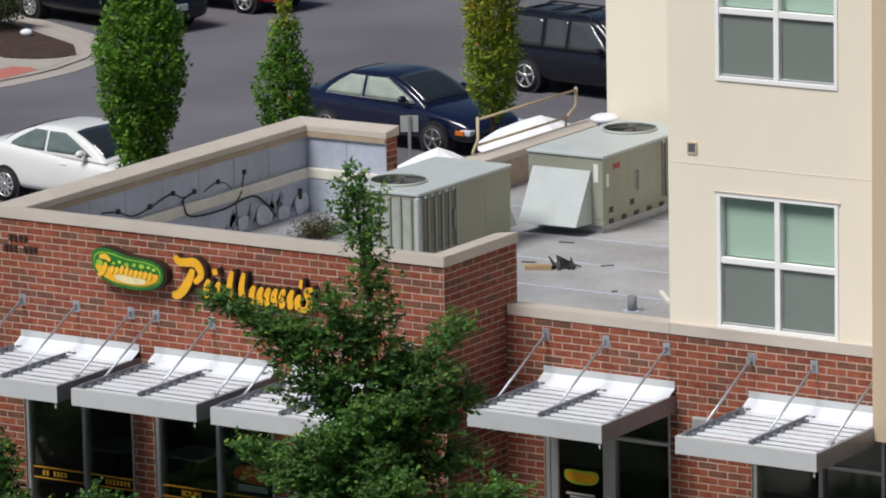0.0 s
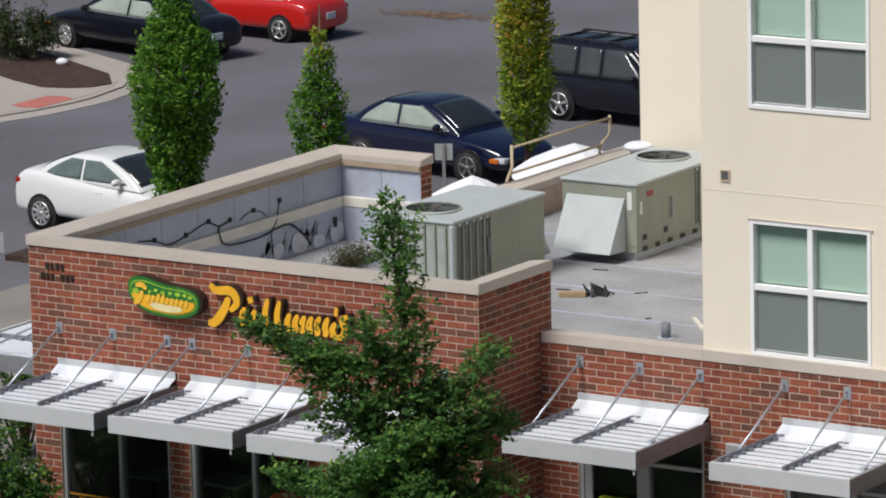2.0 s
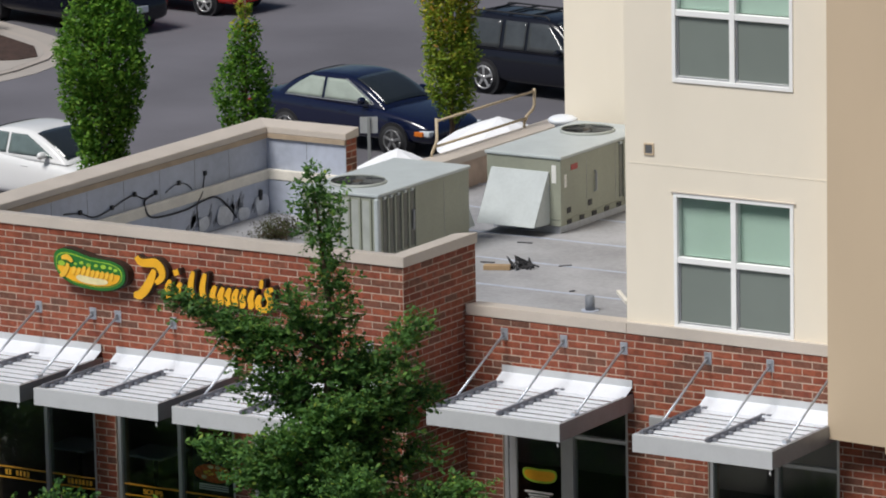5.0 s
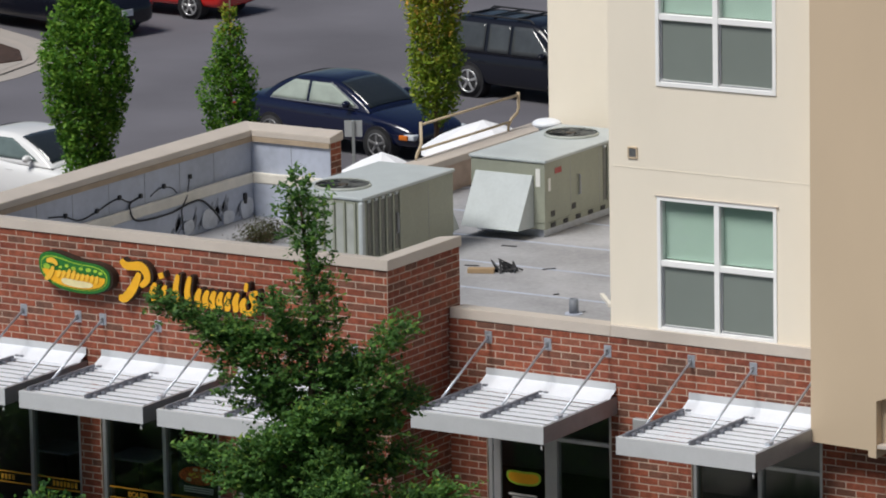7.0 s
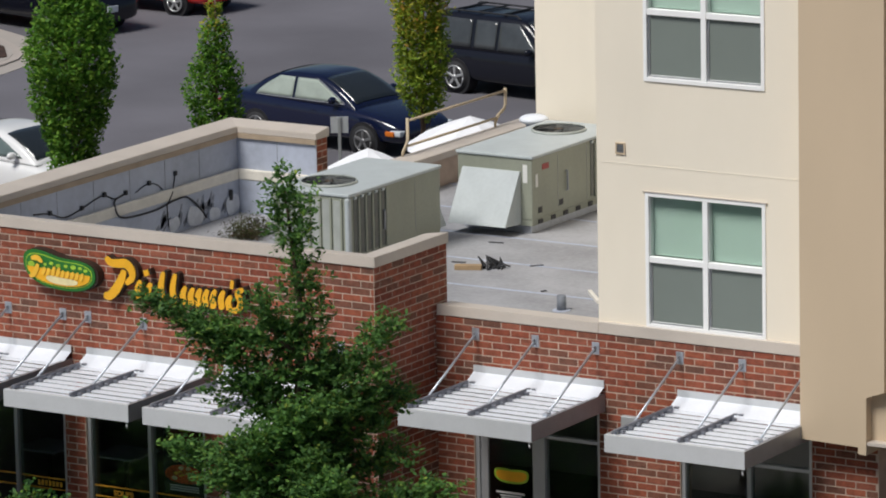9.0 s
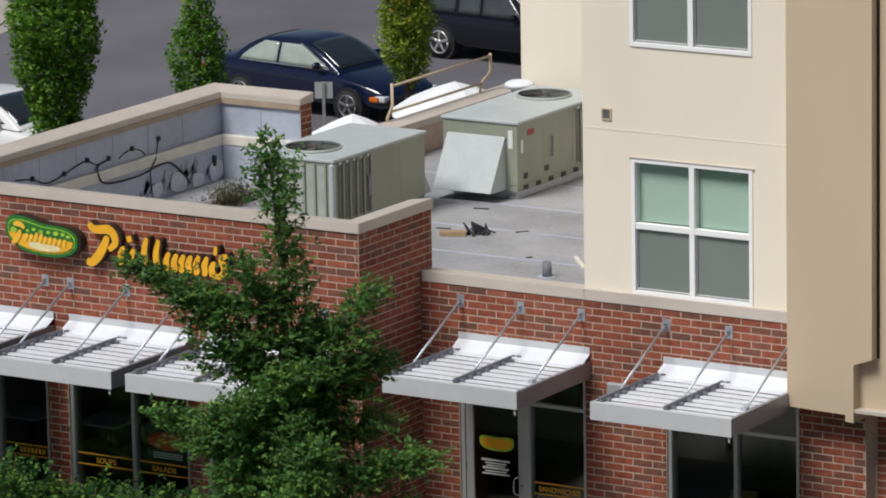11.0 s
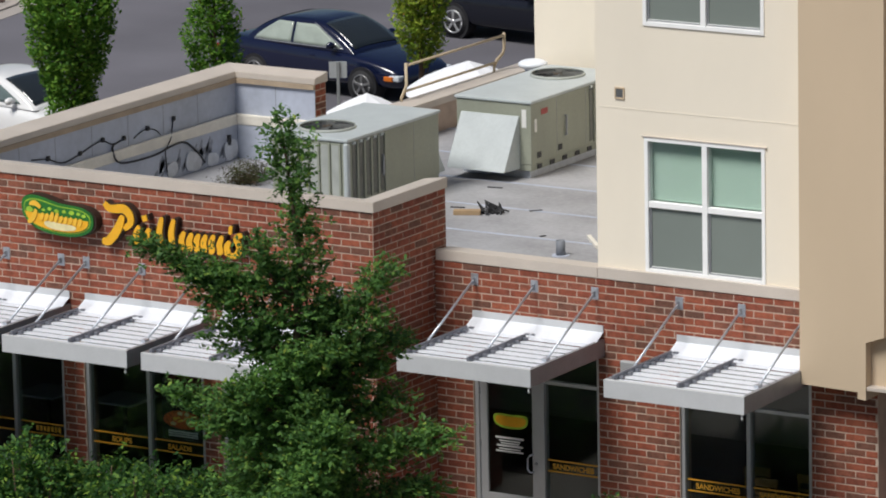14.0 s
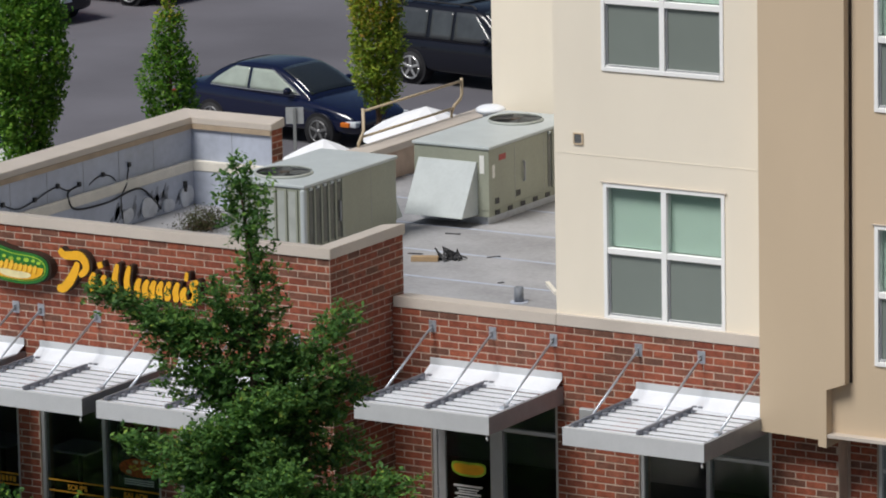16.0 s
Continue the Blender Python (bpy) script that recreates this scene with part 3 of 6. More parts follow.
# ---- stucco storeys ----
WX0, WX1 = 3.318, 5.162
TOP = 13.2
CREAM_HOLES = [(WX0, WX1, z, z + 1.872) for z in (3.905, 7.300, 10.66)]
YT = YL + 0.05
bm = bmesh.new()
wall_cells(bm, 2.567, 5.90, ZL + 0.1, TOP, CREAM_HOLES, YT, YT + T)
box(bm, 2.567, 2.567 + T, YT + T, 11.3, ROOF, TOP)
wall_cream = tagged(part("wall_cream", bm, M["beige"]), "cream stucco storeys above the brick front", "wall", kind="structure")
bm = bmesh.new()
box(bm, -4.15, 2.567 + T, 11.3, 11.6, ROOF - 0.1, TOP)
box(bm, -4.15, -3.85, 11.6, 22, ROOF - 0.1, TOP)
wall_cream_back = tagged(part("wall_cream_back", bm, M["beige"]), "cream stucco wall set back behind the roof", "wall", kind="structure")
bm = bmesh.new()
box(bm, 2.567 + T, 14, YT + T, 22, TOP - 0.1, TOP)
box(bm, -3.85, 2.567 + T, 11.6, 22, TOP - 0.1, TOP)
tagged(part("roof_top", bm, M["membrane"]), "flat roof of the stucco storeys", "roof", kind="structure")
bm = bmesh.new()
box(bm, 2.9, 13.9, 4.5, 4.6, 3.2, TOP - 0.1)
for z in (3.2, 6.6, 9.95):
    box(bm, 2.9, 13.9, YT + T, 4.5, z, z + 0.1)
tagged(part("wall_inside_upper", bm, M["interior"]), "dim rooms behind the upper windows", "wall", kind="structure")
# faint stucco joints
bm = bmesh.new()
for z in (6.13, 9.47):
    box(bm, 2.60, 5.88, YT - 0.0035, YT + 0.01, z, z + 0.016)
part("joint", bm, M["beige_dark"], wall_cream)

# tan projecting panel with a stepped lower corner, and the recessed wall beside it
YP = YL - 0.40
bm = bmesh.new()
extrude_poly(bm, [(5.90, YP, 2.74), (6.76, YP, 2.72), (6.76, YP, 2.63), (6.88, YP, 2.62), (6.88, YP, 3.40), (7.15, YP, 3.50), (7.15, YP, TOP), (5.90, YP, TOP)], (0, 0.6, 0))
wall_tan = tagged(part("wall_tan", bm, M["tan"]), "tan stucco panel standing proud of the brick", "wall", kind="structure")
bm = bmesh.new()
TAN_HOLES = [(7.51, 9.32, z, z + 1.87) for z in (3.76, 7.12, 10.48)]
wall_cells(bm, 6.88, 14.0, 2.74, TOP, TAN_HOLES, YP + 0.16, YP + 0.46)
# near-black strip added as the shadow at the panel's edge
block("tan_joint", M["sign_side"], None, 7.152, 7.185, YP + 0.14, YP + 0.158, 3.50, TOP, 0.002)
tagged(bpy.data.objects["tan_joint"], "dark strip painted as the shadow beside the tan panel", "trim", kind="structure")
wall_tan_back = tagged(part("wall_tan_back", bm, M["tan"]), "tan stucco wall with white windows", "wall", kind="structure")
block("soffit", M["cap"], None, 5.92, 14.0, YP + 0.02, YL + 0.26, 2.75, 2.80)
tagged(bpy.data.objects["soffit"], "painted soffit under the tan storeys", "soffit", kind="structure")


def sash_window(name, x0, x1, y, z0, z1, label):
    """A white four-light window: pale blinds behind the top lights, insect screens over the lower ones."""
    w = thing(name, label, "window", kind="structure")
    f, d = 0.055, 0.17
    bm = bmesh.new()
    box(bm, x0, x0 + f, y - 0.018, y + d, z0, z1, 0.004)
    box(bm, x1 - f, x1, y - 0.018, y + d, z0, z1, 0.004)
    box(bm, x0 + f, x1 - f, y - 0.018, y + d, z1 - f, z1, 0.004)
    box(bm, x0 + f, x1 - f, y - 0.022, y + d, z0, z0 + f, 0.004)
    part("window_frame", bm, M["frame"], w)
    block("drip_cap", M["cap"], w, x0 - 0.03, x1 + 0.03, y - 0.03, y - 0.001, z1 + 0.001, z1 + 0.018, 0.003, "thin beige drip cap")
    xm, zm = (x0 + x1) / 2, (z0 + z1) / 2 + 0.01
    block("mullion", M["frame"], w, xm - 0.04, xm + 0.04, y - 0.014, y + d, z0 + f, z1 - f)
    for a, b in ((x0 + f, xm - 0.04), (xm + 0.04, x1 - f)):
        block("rail", M["frame"], w, a, b, y - 0.008, y + 0.08, zm - 0.04, zm + 0.04)
        block("pane", M["glass"], w, a + 0.001, b - 0.001, y + 0.05, y + 0.056, zm + 0.041, z1 - f - 0.001, 0).visible_shadow = False
        block("blind", M["blind"], w, a + 0.004, b - 0.004, y + 0.125, y + 0.13, zm + 0.055, z1 - f - 0.004, 0, "pale green closed blind")
        block("blind_rail", M["blind"], w, a + 0.006, b - 0.006, y + 0.118, y + 0.136, zm + 0.041, zm + 0.054, 0.003)
        block("sash", M["frame"], w, a, b, y + 0.02, y + 0.08, z0 + f, z0 + f + 0.03, 0.003)
        block("sash_lip", M["alu_dark"], w, a + 0.004, b - 0.004, y + 0.012, y + 0.019, z0 + f + 0.012, z0 + f + 0.028, 0.002)
        block("stile", M["alu_dark"], w, a, a + 0.03, y + 0.024, y + 0.08, z0 + f + 0.03, zm - 0.04, 0.003)
        block("pane", M["glass"], w, a + 0.03, b - 0.001, y + 0.06, y + 0.066, z0 + f + 0.031, zm - 0.041, 0).visible_shadow = False
        block("insect_screen", M["screen"], w, a + 0.032, b - 0.002, y + 0.038, y + 0.042, z0 + f + 0.031, zm - 0.041, 0, "grey insect screen")
        block("blind", M["blind"], w, a + 0.004, b - 0.004, y + 0.125, y + 0.13, z0 + f + 0.045, zm - 0.04, 0)
    return w


for i, z in enumerate((3.905, 7.300, 10.66)):
    sash_window("window_%d" % (i + 1), WX0, WX1, YT, z, z + 1.872, "white vinyl window with pale green blinds in cream stucco")
for i, z in enumerate((3.76, 7.12, 10.48)):
    sash_window("window_%d" % (i + 4), 7.51, 9.32, YP + 0.16, z, z + 1.87, "white vinyl window with pale green blinds in tan stucco")

# small square vent in the cream wall
vent = thing("wall_vent", "small dark square vent in the cream stucco wall", "vent")
bm = bmesh.new()
vx, vz = 2.945, 6.345
for a, b, c, d in ((-0.075, 0.075, 0.06, 0.08), (-0.075, 0.075, -0.08, -0.06), (-0.075, -0.055, -0.06, 0.06), (0.055, 0.075, -0.06, 0.06)):
    box(bm, vx + a, vx + b, YT - 0.02, YT + 0.0, vz + c, vz + d)
part("frame", bm, M["tan"], vent)
block("grille", M["hvac_dark"], vent, vx - 0.055, vx + 0.055, YT - 0.008, YT - 0.001, vz - 0.06, vz + 0.06)
for k in range(4):
    block("slat", M["alu_dark"], vent, vx - 0.055, vx + 0.055, YT - 0.016, YT - 0.009, vz - 0.05 + k * 0.028, vz - 0.042 + k * 0.028, 0)


# ---- shopfront glazing ----
def text_mesh(words, size, depth, shear=0.0, bold=0.0):
    cu = bpy.data.curves.new("letters", "FONT")
    cu.body, cu.size, cu.extrude, cu.shear, cu.offset = words, size, depth, shear, bold
    cu.align_x = "CENTER"
    ob = bpy.data.objects.new("letters", cu)
    scene.collection.objects.link(ob)
    dg = bpy.context.evaluated_depsgraph_get()
    me = bpy.data.meshes.new_from_object(ob.evaluated_get(dg))
    bpy.data.objects.remove(ob)
    return me


def lettering(name, words, size, depth, mat, parent, at, shear=0.0, bold=0.0, label="", fit=None):
    me = text_mesh(words, size, depth, shear, bold)
    me.materials.clear()
    me.materials.append(mat)
    ob = new(name, me)
    ob.parent = parent
    sx = 1.0
    if fit:
        xs = [v.co.x for v in me.vertices]
        sx = fit / (max(xs) - min(xs))
    ob.matrix_basis = Matrix.Translation(at) @ pose(0, 0, 0, 90) @ Matrix.Diagonal((sx, 1, 1, 1))
    if label:
        ob["label"] = label
    return ob


def shop_window(name, x0, x1, y, z0, z1, mullions, transom, words, label):
    w = thing(name, label, "window", kind="structure")
    f = 0.055
    bm = bmesh.new()
    box(bm, x0, x0 + f, y + 0.03, y + 0.14, z0, z1, 0.003)
    box(bm, x1 - f, x1, y + 0.03, y + 0.14, z0, z1, 0.003)
    box(bm, x0 + f, x1 - f, y + 0.03, y + 0.14, z1 - f, z1, 0.003)
    box(bm, x0 + f, x1 - f, y + 0.03, y + 0.14, z0, z0 + f, 0.003)
    part("window_frame", bm, M["alu"], w)
    xs = [x0 + f] + [v for q in mullions for v in (q - 0.03, q + 0.03)] + [x1 - f]
    for q in mullions:
        block("mullion", M["alu"], w, q - 0.03, q + 0.03, y + 0.02, y + 0.14, z0 + f, z1 - f)
    for k in range(0, len(xs), 2):
        a, b = xs[k], xs[k + 1]
        zs = [z0 + f, transom - 0.025, transom + 0.025, z1 - f] if transom else [z0 + f, z1 - f]
        if transom:
            block("transom", M["alu"], w, a, b, y + 0.04, y + 0.13, zs[1], zs[2])
        for j in range(0, len(zs), 2):
            block("pane", M["glass"], w, a + 0.001, b - 0.001, y + 0.085, y + 0.093, zs[j] + 0.001, zs[j + 1] - 0.001, 0).visible_shadow = False
        word = words[k // 2] if k // 2 < len(words) else None
        if word is not None:
            yy = y + 0.081
            block("gold_line", M["gold"], w, a + 0.01, b - 0.01, yy - 0.002, yy, 1.062, 1.085, 0, "gold vinyl line")
            block("gold_line", M["gold"], w, a + 0.01, b - 0.01, yy - 0.002, yy, 0.905, 0.928, 0, "gold vinyl line")
            if word:
                lettering("lettering", word, 0.105, 0.001, M["gold"], w, ((a + b) / 2, yy, 0.955), bold=0.004, label="gold vinyl word", fit=min(0.78 * (b - a), 0.068 * len(word)))
    return w


shop_window("shop_window_1", -7.25, -5.32, 0.03, SILL, HEAD, [-6.21], None, ["", ""], "tall shop window with gold lettering and aluminium frame")
shop_window("shop_window_2", -4.95, -2.91, 0.03, SILL, HEAD, [-3.87], None, ["SOUPS", "SALADS"], "tall shop window with gold words and a food poster")
shop_window("shop_window_3", -2.60, -0.62, 0.03, SILL, HEAD, [-1.60], None, ["SANDWICHES", ""], "tall shop window half hidden by the oak")
shop_window("shop_window_4", 3.85, 5.86, YL, SILL, HEAD, [4.89], 2.17, ["SANDWICHES", "SANDWICHES"], "tall shop window with gold words beside a shrub")
shop_window("shop_window_5", 7.30, 9.60, YL + 0.25, 0.42, 2.75, [8.4], 2.2, [], "dark shop window under the tan storeys")
for a, b in ((-5.90, -5.50), (-7.02, -6.60)):
    wnd = bpy.data.objects["shop_window_1"]
    for k in range(7):
        if a < -6.5 and k == 2:
            continue
        block("unreadable_word", M["gold"], wnd, a + k * 0.065, a + k * 0.065 + 0.045, 0.108, 0.110, 0.955, 1.035, 0)

# entrance: glazed door with its side light
ent = thing("door_1", "aluminium framed glass shop door with side light and pull handle", "door", kind="structure")
y = YL + 0.03
bm = bmesh.new()
box(bm, 0.57, 0.63, y, y + 0.12, 0.12, HEAD, 0.003)
box(bm, 2.53, 2.58, y, y + 0.12, 0.12, HEAD, 0.003)
box(bm, 0.63, 2.53, y, y + 0.12, HEAD - 0.06, HEAD, 0.003)
box(bm, 1.58, 1.69, y - 0.01, y + 0.12, 0.12, HEAD - 0.06, 0.003)
part("door_frame", bm, M["alu"], ent)
bm = bmesh.new()
box(bm, 0.64, 0.755, y + 0.02, y + 0.065, 0.14, 2.17, 0.003)
box(bm, 1.475, 1.575, y + 0.02, y + 0.065, 0.14, 2.17, 0.003)
box(bm, 0.755, 1.475, y + 0.02, y + 0.065, 2.07, 2.17, 0.003)
box(bm, 0.755, 1.475, y + 0.02, y + 0.065, 0.14, 0.50, 0.003)
leaf = part("door_leaf", bm, M["alu"], ent, "aluminium door leaf with wide kick rail")
block("pane", M["glass"], leaf, 0.756, 1.474, y + 0.04, y + 0.047, 0.501, 2.069, 0).visible_shadow = False
bm = bmesh.new()
tube(bm, [(1.49, y + 0.02, 1.13), (1.49, y - 0.04, 1.13), (1.47, y - 0.055, 1.12), (1.44, y - 0.055, 1.08), (1.44, y - 0.055, 0.93), (1.47, y - 0.055, 0.89), (1.49, y - 0.04, 0.88), (1.49, y + 0.02, 0.88)], 0.013)
part("handle", bm, M["steel"], leaf, "bent tubular pull handle", True)
bm = bmesh.new()
rod(bm, (1.535, y + 0.02, 1.0), (1.535, y + 0.005, 1.0), 0.022, 14)
part("lock", bm, M["alu_dark"], leaf)
for zz in (0.4, 1.2, 1.95):
    bm = bmesh.new()
    rod(bm, (0.637, y + 0.012, zz - 0.05), (0.637, y + 0.012, zz + 0.05), 0.012)
    part("hinge", bm, M["alu_dark"], leaf)
block("transom", M["alu"], ent, 1.69, 2.53, y + 0.02, y + 0.11, 2.155, 2.205)
block("transom", M["alu"], ent, 0.63, 1.58, y + 0.005, y + 0.115, 2.175, 2.23)
for a, b, c, d in ((0.631, 1.579, 2.231, HEAD - 0.061), (1.691, 2.529, 2.206, HEAD - 0.061), (1.691, 2.529, 0.17, 2.154)):
    block("pane", M["glass"], ent, a, b, y + 0.055, y + 0.063, c, d, 0).visible_shadow = False
yy = y + 0.053
for c in (1.062, 0.905):
    block("gold_line", M["gold"], ent, 1.70, 2.52, yy - 0.002, yy, c, c + 0.023, 0, "gold vinyl line")
lettering("lettering", "SANDWICHES", 0.105, 0.001, M["gold"], ent, (2.11, yy, 0.955), bold=0.004, fit=0.66)
yy = y + 0.038


def pickle_outline(w, h, n=28):
    """A bent, round-ended gherkin outline about the origin."""
    pts = []
    for i in range(n):
        a = 2 * math.pi * i / n
        sx, sz = math.copysign(abs(math.cos(a)) ** 0.62, math.cos(a)), math.copysign(abs(math.sin(a)) ** 0.75, math.sin(a))
        x, z = sx * w / 2, sz * h / 2
        k = x / (w / 2)
        z = z * (1 + 0.10 * abs(k) - 0.05) + 0.16 * h * k * k - 0.02 * h
        pts.append((x, z))
    return pts


def outline_plate(name, pts, at, y0, y1, mat, parent, label=""):
    bm = bmesh.new()
    extrude_poly(bm, [(at[0] + x, y0, at[1] + z) for x, z in pts], (0, y1 - y0, 0))
    return part(name, bm, mat, parent, label)


outline_plate("pickle_decal", pickle_outline(0.56, 0.21), (1.12, 1.55), yy - 0.002, yy - 0.0005, M["lime"], leaf, "green and yellow gherkin decal")
outline_plate("pickle_decal", pickle_outline(0.50, 0.15), (1.12, 1.55), yy - 0.004, yy - 0.0025, M["yellow"], leaf)
for k, (wd, zz) in enumerate(((0.46, 1.295), (0.34, 1.255), (0.30, 1.22), (0.42, 1.18), (0.34, 1.14), (0.44, 1.105))):
    block("notice_line", M["white_print"], leaf, 1.10 - wd / 2, 1.10 + wd / 2, yy - 0.002, yy - 0.0005, zz, zz + (0.022 if k % 3 else 0.03), 0)

# food poster inside the second window
poster = thing("food_poster", "dark food poster with a red dish behind the glass", "poster")
py = 0.03 + 0.105
block("sheet", M["black"], poster, -3.70, -3.00, py, py + 0.004, 1.10, 2.20, 0)
bm = bmesh.new()
extrude_poly(bm, [(-3.35 + 0.33 * math.cos(a), py - 0.003, 1.38 + 0.15 * math.sin(a) * (1.0 if math.sin(a) > 0 else 0.8)) for a in (2 * math.pi * i / 28 for i in range(28))], (0, 0.002, 0))
part("dish", bm, M["red_food"], poster, "red and orange dish")
CRUMB = random.Random(5)
for k in range(16):
    a, q = CRUMB.uniform(0, 6.28), CRUMB.random() ** 0.5
    cxp, czp, rr = -3.35 + 0.27 * q * math.cos(a), 1.39 + 0.10 * q * math.sin(a), CRUMB.uniform(0.018, 0.04)
    bm = bmesh.new()
    extrude_poly(bm, [(cxp + rr * 1.4 * math.cos(b), py - 0.005, czp + rr * 0.8 * math.sin(b)) for b in (2 * math.pi * i / 8 for i in range(8))], (0, 0.0015, 0))
    part("topping", bm, M["gold_light"] if k % 3 else M["cream"], poster)
for k in range(3):
    block("print_bar", M["white_print"], poster, -3.60, -3.10, py - 0.003, py - 0.001, 1.145 + k * 0.033, 1.165 + k * 0.033, 0)
block("print_panel", M["poster_brown"], poster, -3.60, -3.02, py - 0.003, py - 0.001, 1.80, 2.16, 0, "dark red-brown printed panel")
block("print_bar", M["lime"], poster, -3.42, -3.22, py - 0.005, py - 0.0035, 2.02, 2.09, 0)
outline = [(-3.52, 1.66), (-3.44, 1.73), (-3.30, 1.70), (-3.16, 1.76), (-3.10, 1.72), (-3.22, 1.65), (-3.36, 1.65)]
bm = bmesh.new()
extrude_poly(bm, [(x, py - 0.003, z) for x, z in outline], (0, 0.002, 0))
part("print_stroke", bm, M["white_print"], poster, "white brush stroke")


def cafe_table(x, y):
    t = thing("cafe_table", "pale square high table inside the dim shop", "table", x, y, 0.125, group="tables in the shop")
    block("tabletop", M["table"], t, -0.36, 0.36, -0.36, 0.36, 0.89, 0.92, 0.006)
    bm = bmesh.new()
    rod(bm, (0, 0, 0.02), (0, 0, 0.89), 0.035)
    part("post", bm, M["black"], t)
    bm = bmesh.new()
    rod(bm, (0, 0, 0), (0, 0, 0.02), 0.24, 20)
    part("base", bm, M["black"], t)
    return t


for p in ((-6.92, 1.8), (-5.65, 1.95)):
    cafe_table(*p)


def shop_chair(x, y, rz):
    c = thing("wooden_chair", "golden wooden chair inside the dim shop", "chair", x, y, 0.125, rz, "chairs in the shop")
    block("seat", M["seat_wood"], c, -0.20, 0.20, -0.20, 0.20, 0.43, 0.46, 0.01)
    for px in (-0.17, 0.17):
        for py_, top in ((-0.17, 0.43), (0.18, 0.78)):
            bm = bmesh.new()
            box(bm, px - 0.018, px + 0.018, py_ - 0.018, py_ + 0.018, 0.0, top, 0.004)
            part("leg", bm, M["seat_wood"], c)
    block("back_rail", M["seat_wood"], c, -0.20, 0.20, 0.163, 0.198, 0.66, 0.785, 0.01)
    block("back_rail", M["seat_wood"], c, -0.15, 0.15, 0.168, 0.192, 0.54, 0.58, 0.006)
    return c


for x, y, rz in ((4.2, 3.0, 8), (5.0, 2.95, -6), (4.55, 2.55, 5)):
    shop_chair(x, y, rz)


# ---- awnings ----
def awning(name, width, depth, brackets):
    """A hung aluminium louvre canopy; origin at the wall below its west end, projecting to -y, z 0 at the fascia's foot."""
    a = thing(name, "brushed aluminium canopy with white louvre blades hung on rods", "canopy", group="louvre canopies on the shopfront")
    h = 0.243
    bm = bmesh.new()
    box(bm, 0, width, -depth, -depth + 0.012, 0, h, 0.003)
    box(bm, 0.013, width - 0.013, -depth + 0.012, -depth + 0.06, h - 0.012, h)
    box(bm, 0.013, width - 0.013, -depth + 0.012, -depth + 0.06, 0, 0.012)
    part("fascia", bm, M["alu_pale"], a, "front channel of brushed aluminium")
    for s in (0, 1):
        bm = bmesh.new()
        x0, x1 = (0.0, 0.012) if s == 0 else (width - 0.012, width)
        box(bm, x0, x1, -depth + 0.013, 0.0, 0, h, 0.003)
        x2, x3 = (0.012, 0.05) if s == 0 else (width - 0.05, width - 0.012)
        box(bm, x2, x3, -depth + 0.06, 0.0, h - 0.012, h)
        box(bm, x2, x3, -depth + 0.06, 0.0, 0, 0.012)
        # darker metal than the fascia stands in for shade on the side faces
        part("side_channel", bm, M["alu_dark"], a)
    block("beam", M["rail_grey"], a, width * 0.5 - 0.017, width * 0.5 + 0.017, -depth + 0.12, -0.36, h - 0.05, h + 0.035, 0.004, "middle beam")
    for xa in (0.056,):
        block("side_rail", M["rail_grey"], a, xa, xa + 0.04, -depth + 0.12, -0.29, h - 0.02, h + 0.035, 0.004, "notched inner rail")
    n = 8
    for half, (x0, x1) in enumerate(((0.052, width * 0.5 - 0.022), (width * 0.5 + 0.022, width - 0.052))):
        for k in range(n):
            yc = -depth + 0.175 + k * 0.215
            bm = bmesh.new()
            box(bm, x0, x1, -0.108, 0.108, -0.003, 0.003, 0.002, pose(0, yc, h - 0.036, -4 + ((k * 7 + half * 3) % 5 - 2) * 0.5))
            part("louvre_blade", bm, M["white_metal"], a)
            bm = bmesh.new()
            box(bm, -0.04, 0.04, -0.035, 0.035, -0.018, 0.018, 0.004, pose(0.115, yc + 0.1, h - 0.012))
            if half == 0:
                part("blade_clip", bm, M["rail_grey"], a)
            else:
                bm.free()
            bm = bmesh.new()
            box(bm, -0.035, 0.035, -0.022, 0.022, -0.02, 0.02, 0.004, pose(width * 0.5 + (0.045 if half else -0.045), yc + 0.1, h - 0.012))
            part("blade_clip", bm, M["rail_grey"], a)
    bm = bmesh.new()
    extrude_poly(bm, [(0.01, -0.008, 0.34), (0.01, -0.020, 0.34), (0.01, -0.27, h - 0.03), (0.01, -0.26, h - 0.045)], (width - 0.02, 0, 0))
    part("back_flashing", bm, M["white_metal"], a, "white sloped flashing against the wall")
    bm = bmesh.new()
    box(bm, 0.01, width - 0.01, -0.024, -0.009, 0.335, 0.435, 0.004)
    part("flashing_lip", bm, M["alu_pale"], a, "pale grey upstand")
    for s in (0.05, width - 0.05):
        bm = bmesh.new()
        tube(bm, [(s, -depth + 0.03, 0.0), (s, -depth + 0.03, -0.05), (s + 0.03, -depth - 0.01, -0.07)], 0.014)
        if s > 1:
            part("drip_spout", bm, M["alu"], a)
        else:
            bm.free()
    for bx in brackets:
        bm = bmesh.new()
        box(bm, bx - 0.058, bx + 0.058, -0.014, -0.002, 0.873 - 0.085, 0.873 + 0.085, 0.004)
        pl = part("wall_plate", bm, M["steel"], a, "galvanised wall plate")
        bm = bmesh.new()
        box(bm, bx - 0.008, bx + 0.008, -0.075, -0.014, 0.873 - 0.05, 0.873 + 0.03, 0.002)
        rod(bm, (bx - 0.02, -0.055, 0.86), (bx + 0.02, -0.055, 0.86), 0.012)
        part("lug", bm, M["alu_dark"], pl)
        fx = min(max(bx, 0.035), width - 0.035)
        bm = bmesh.new()
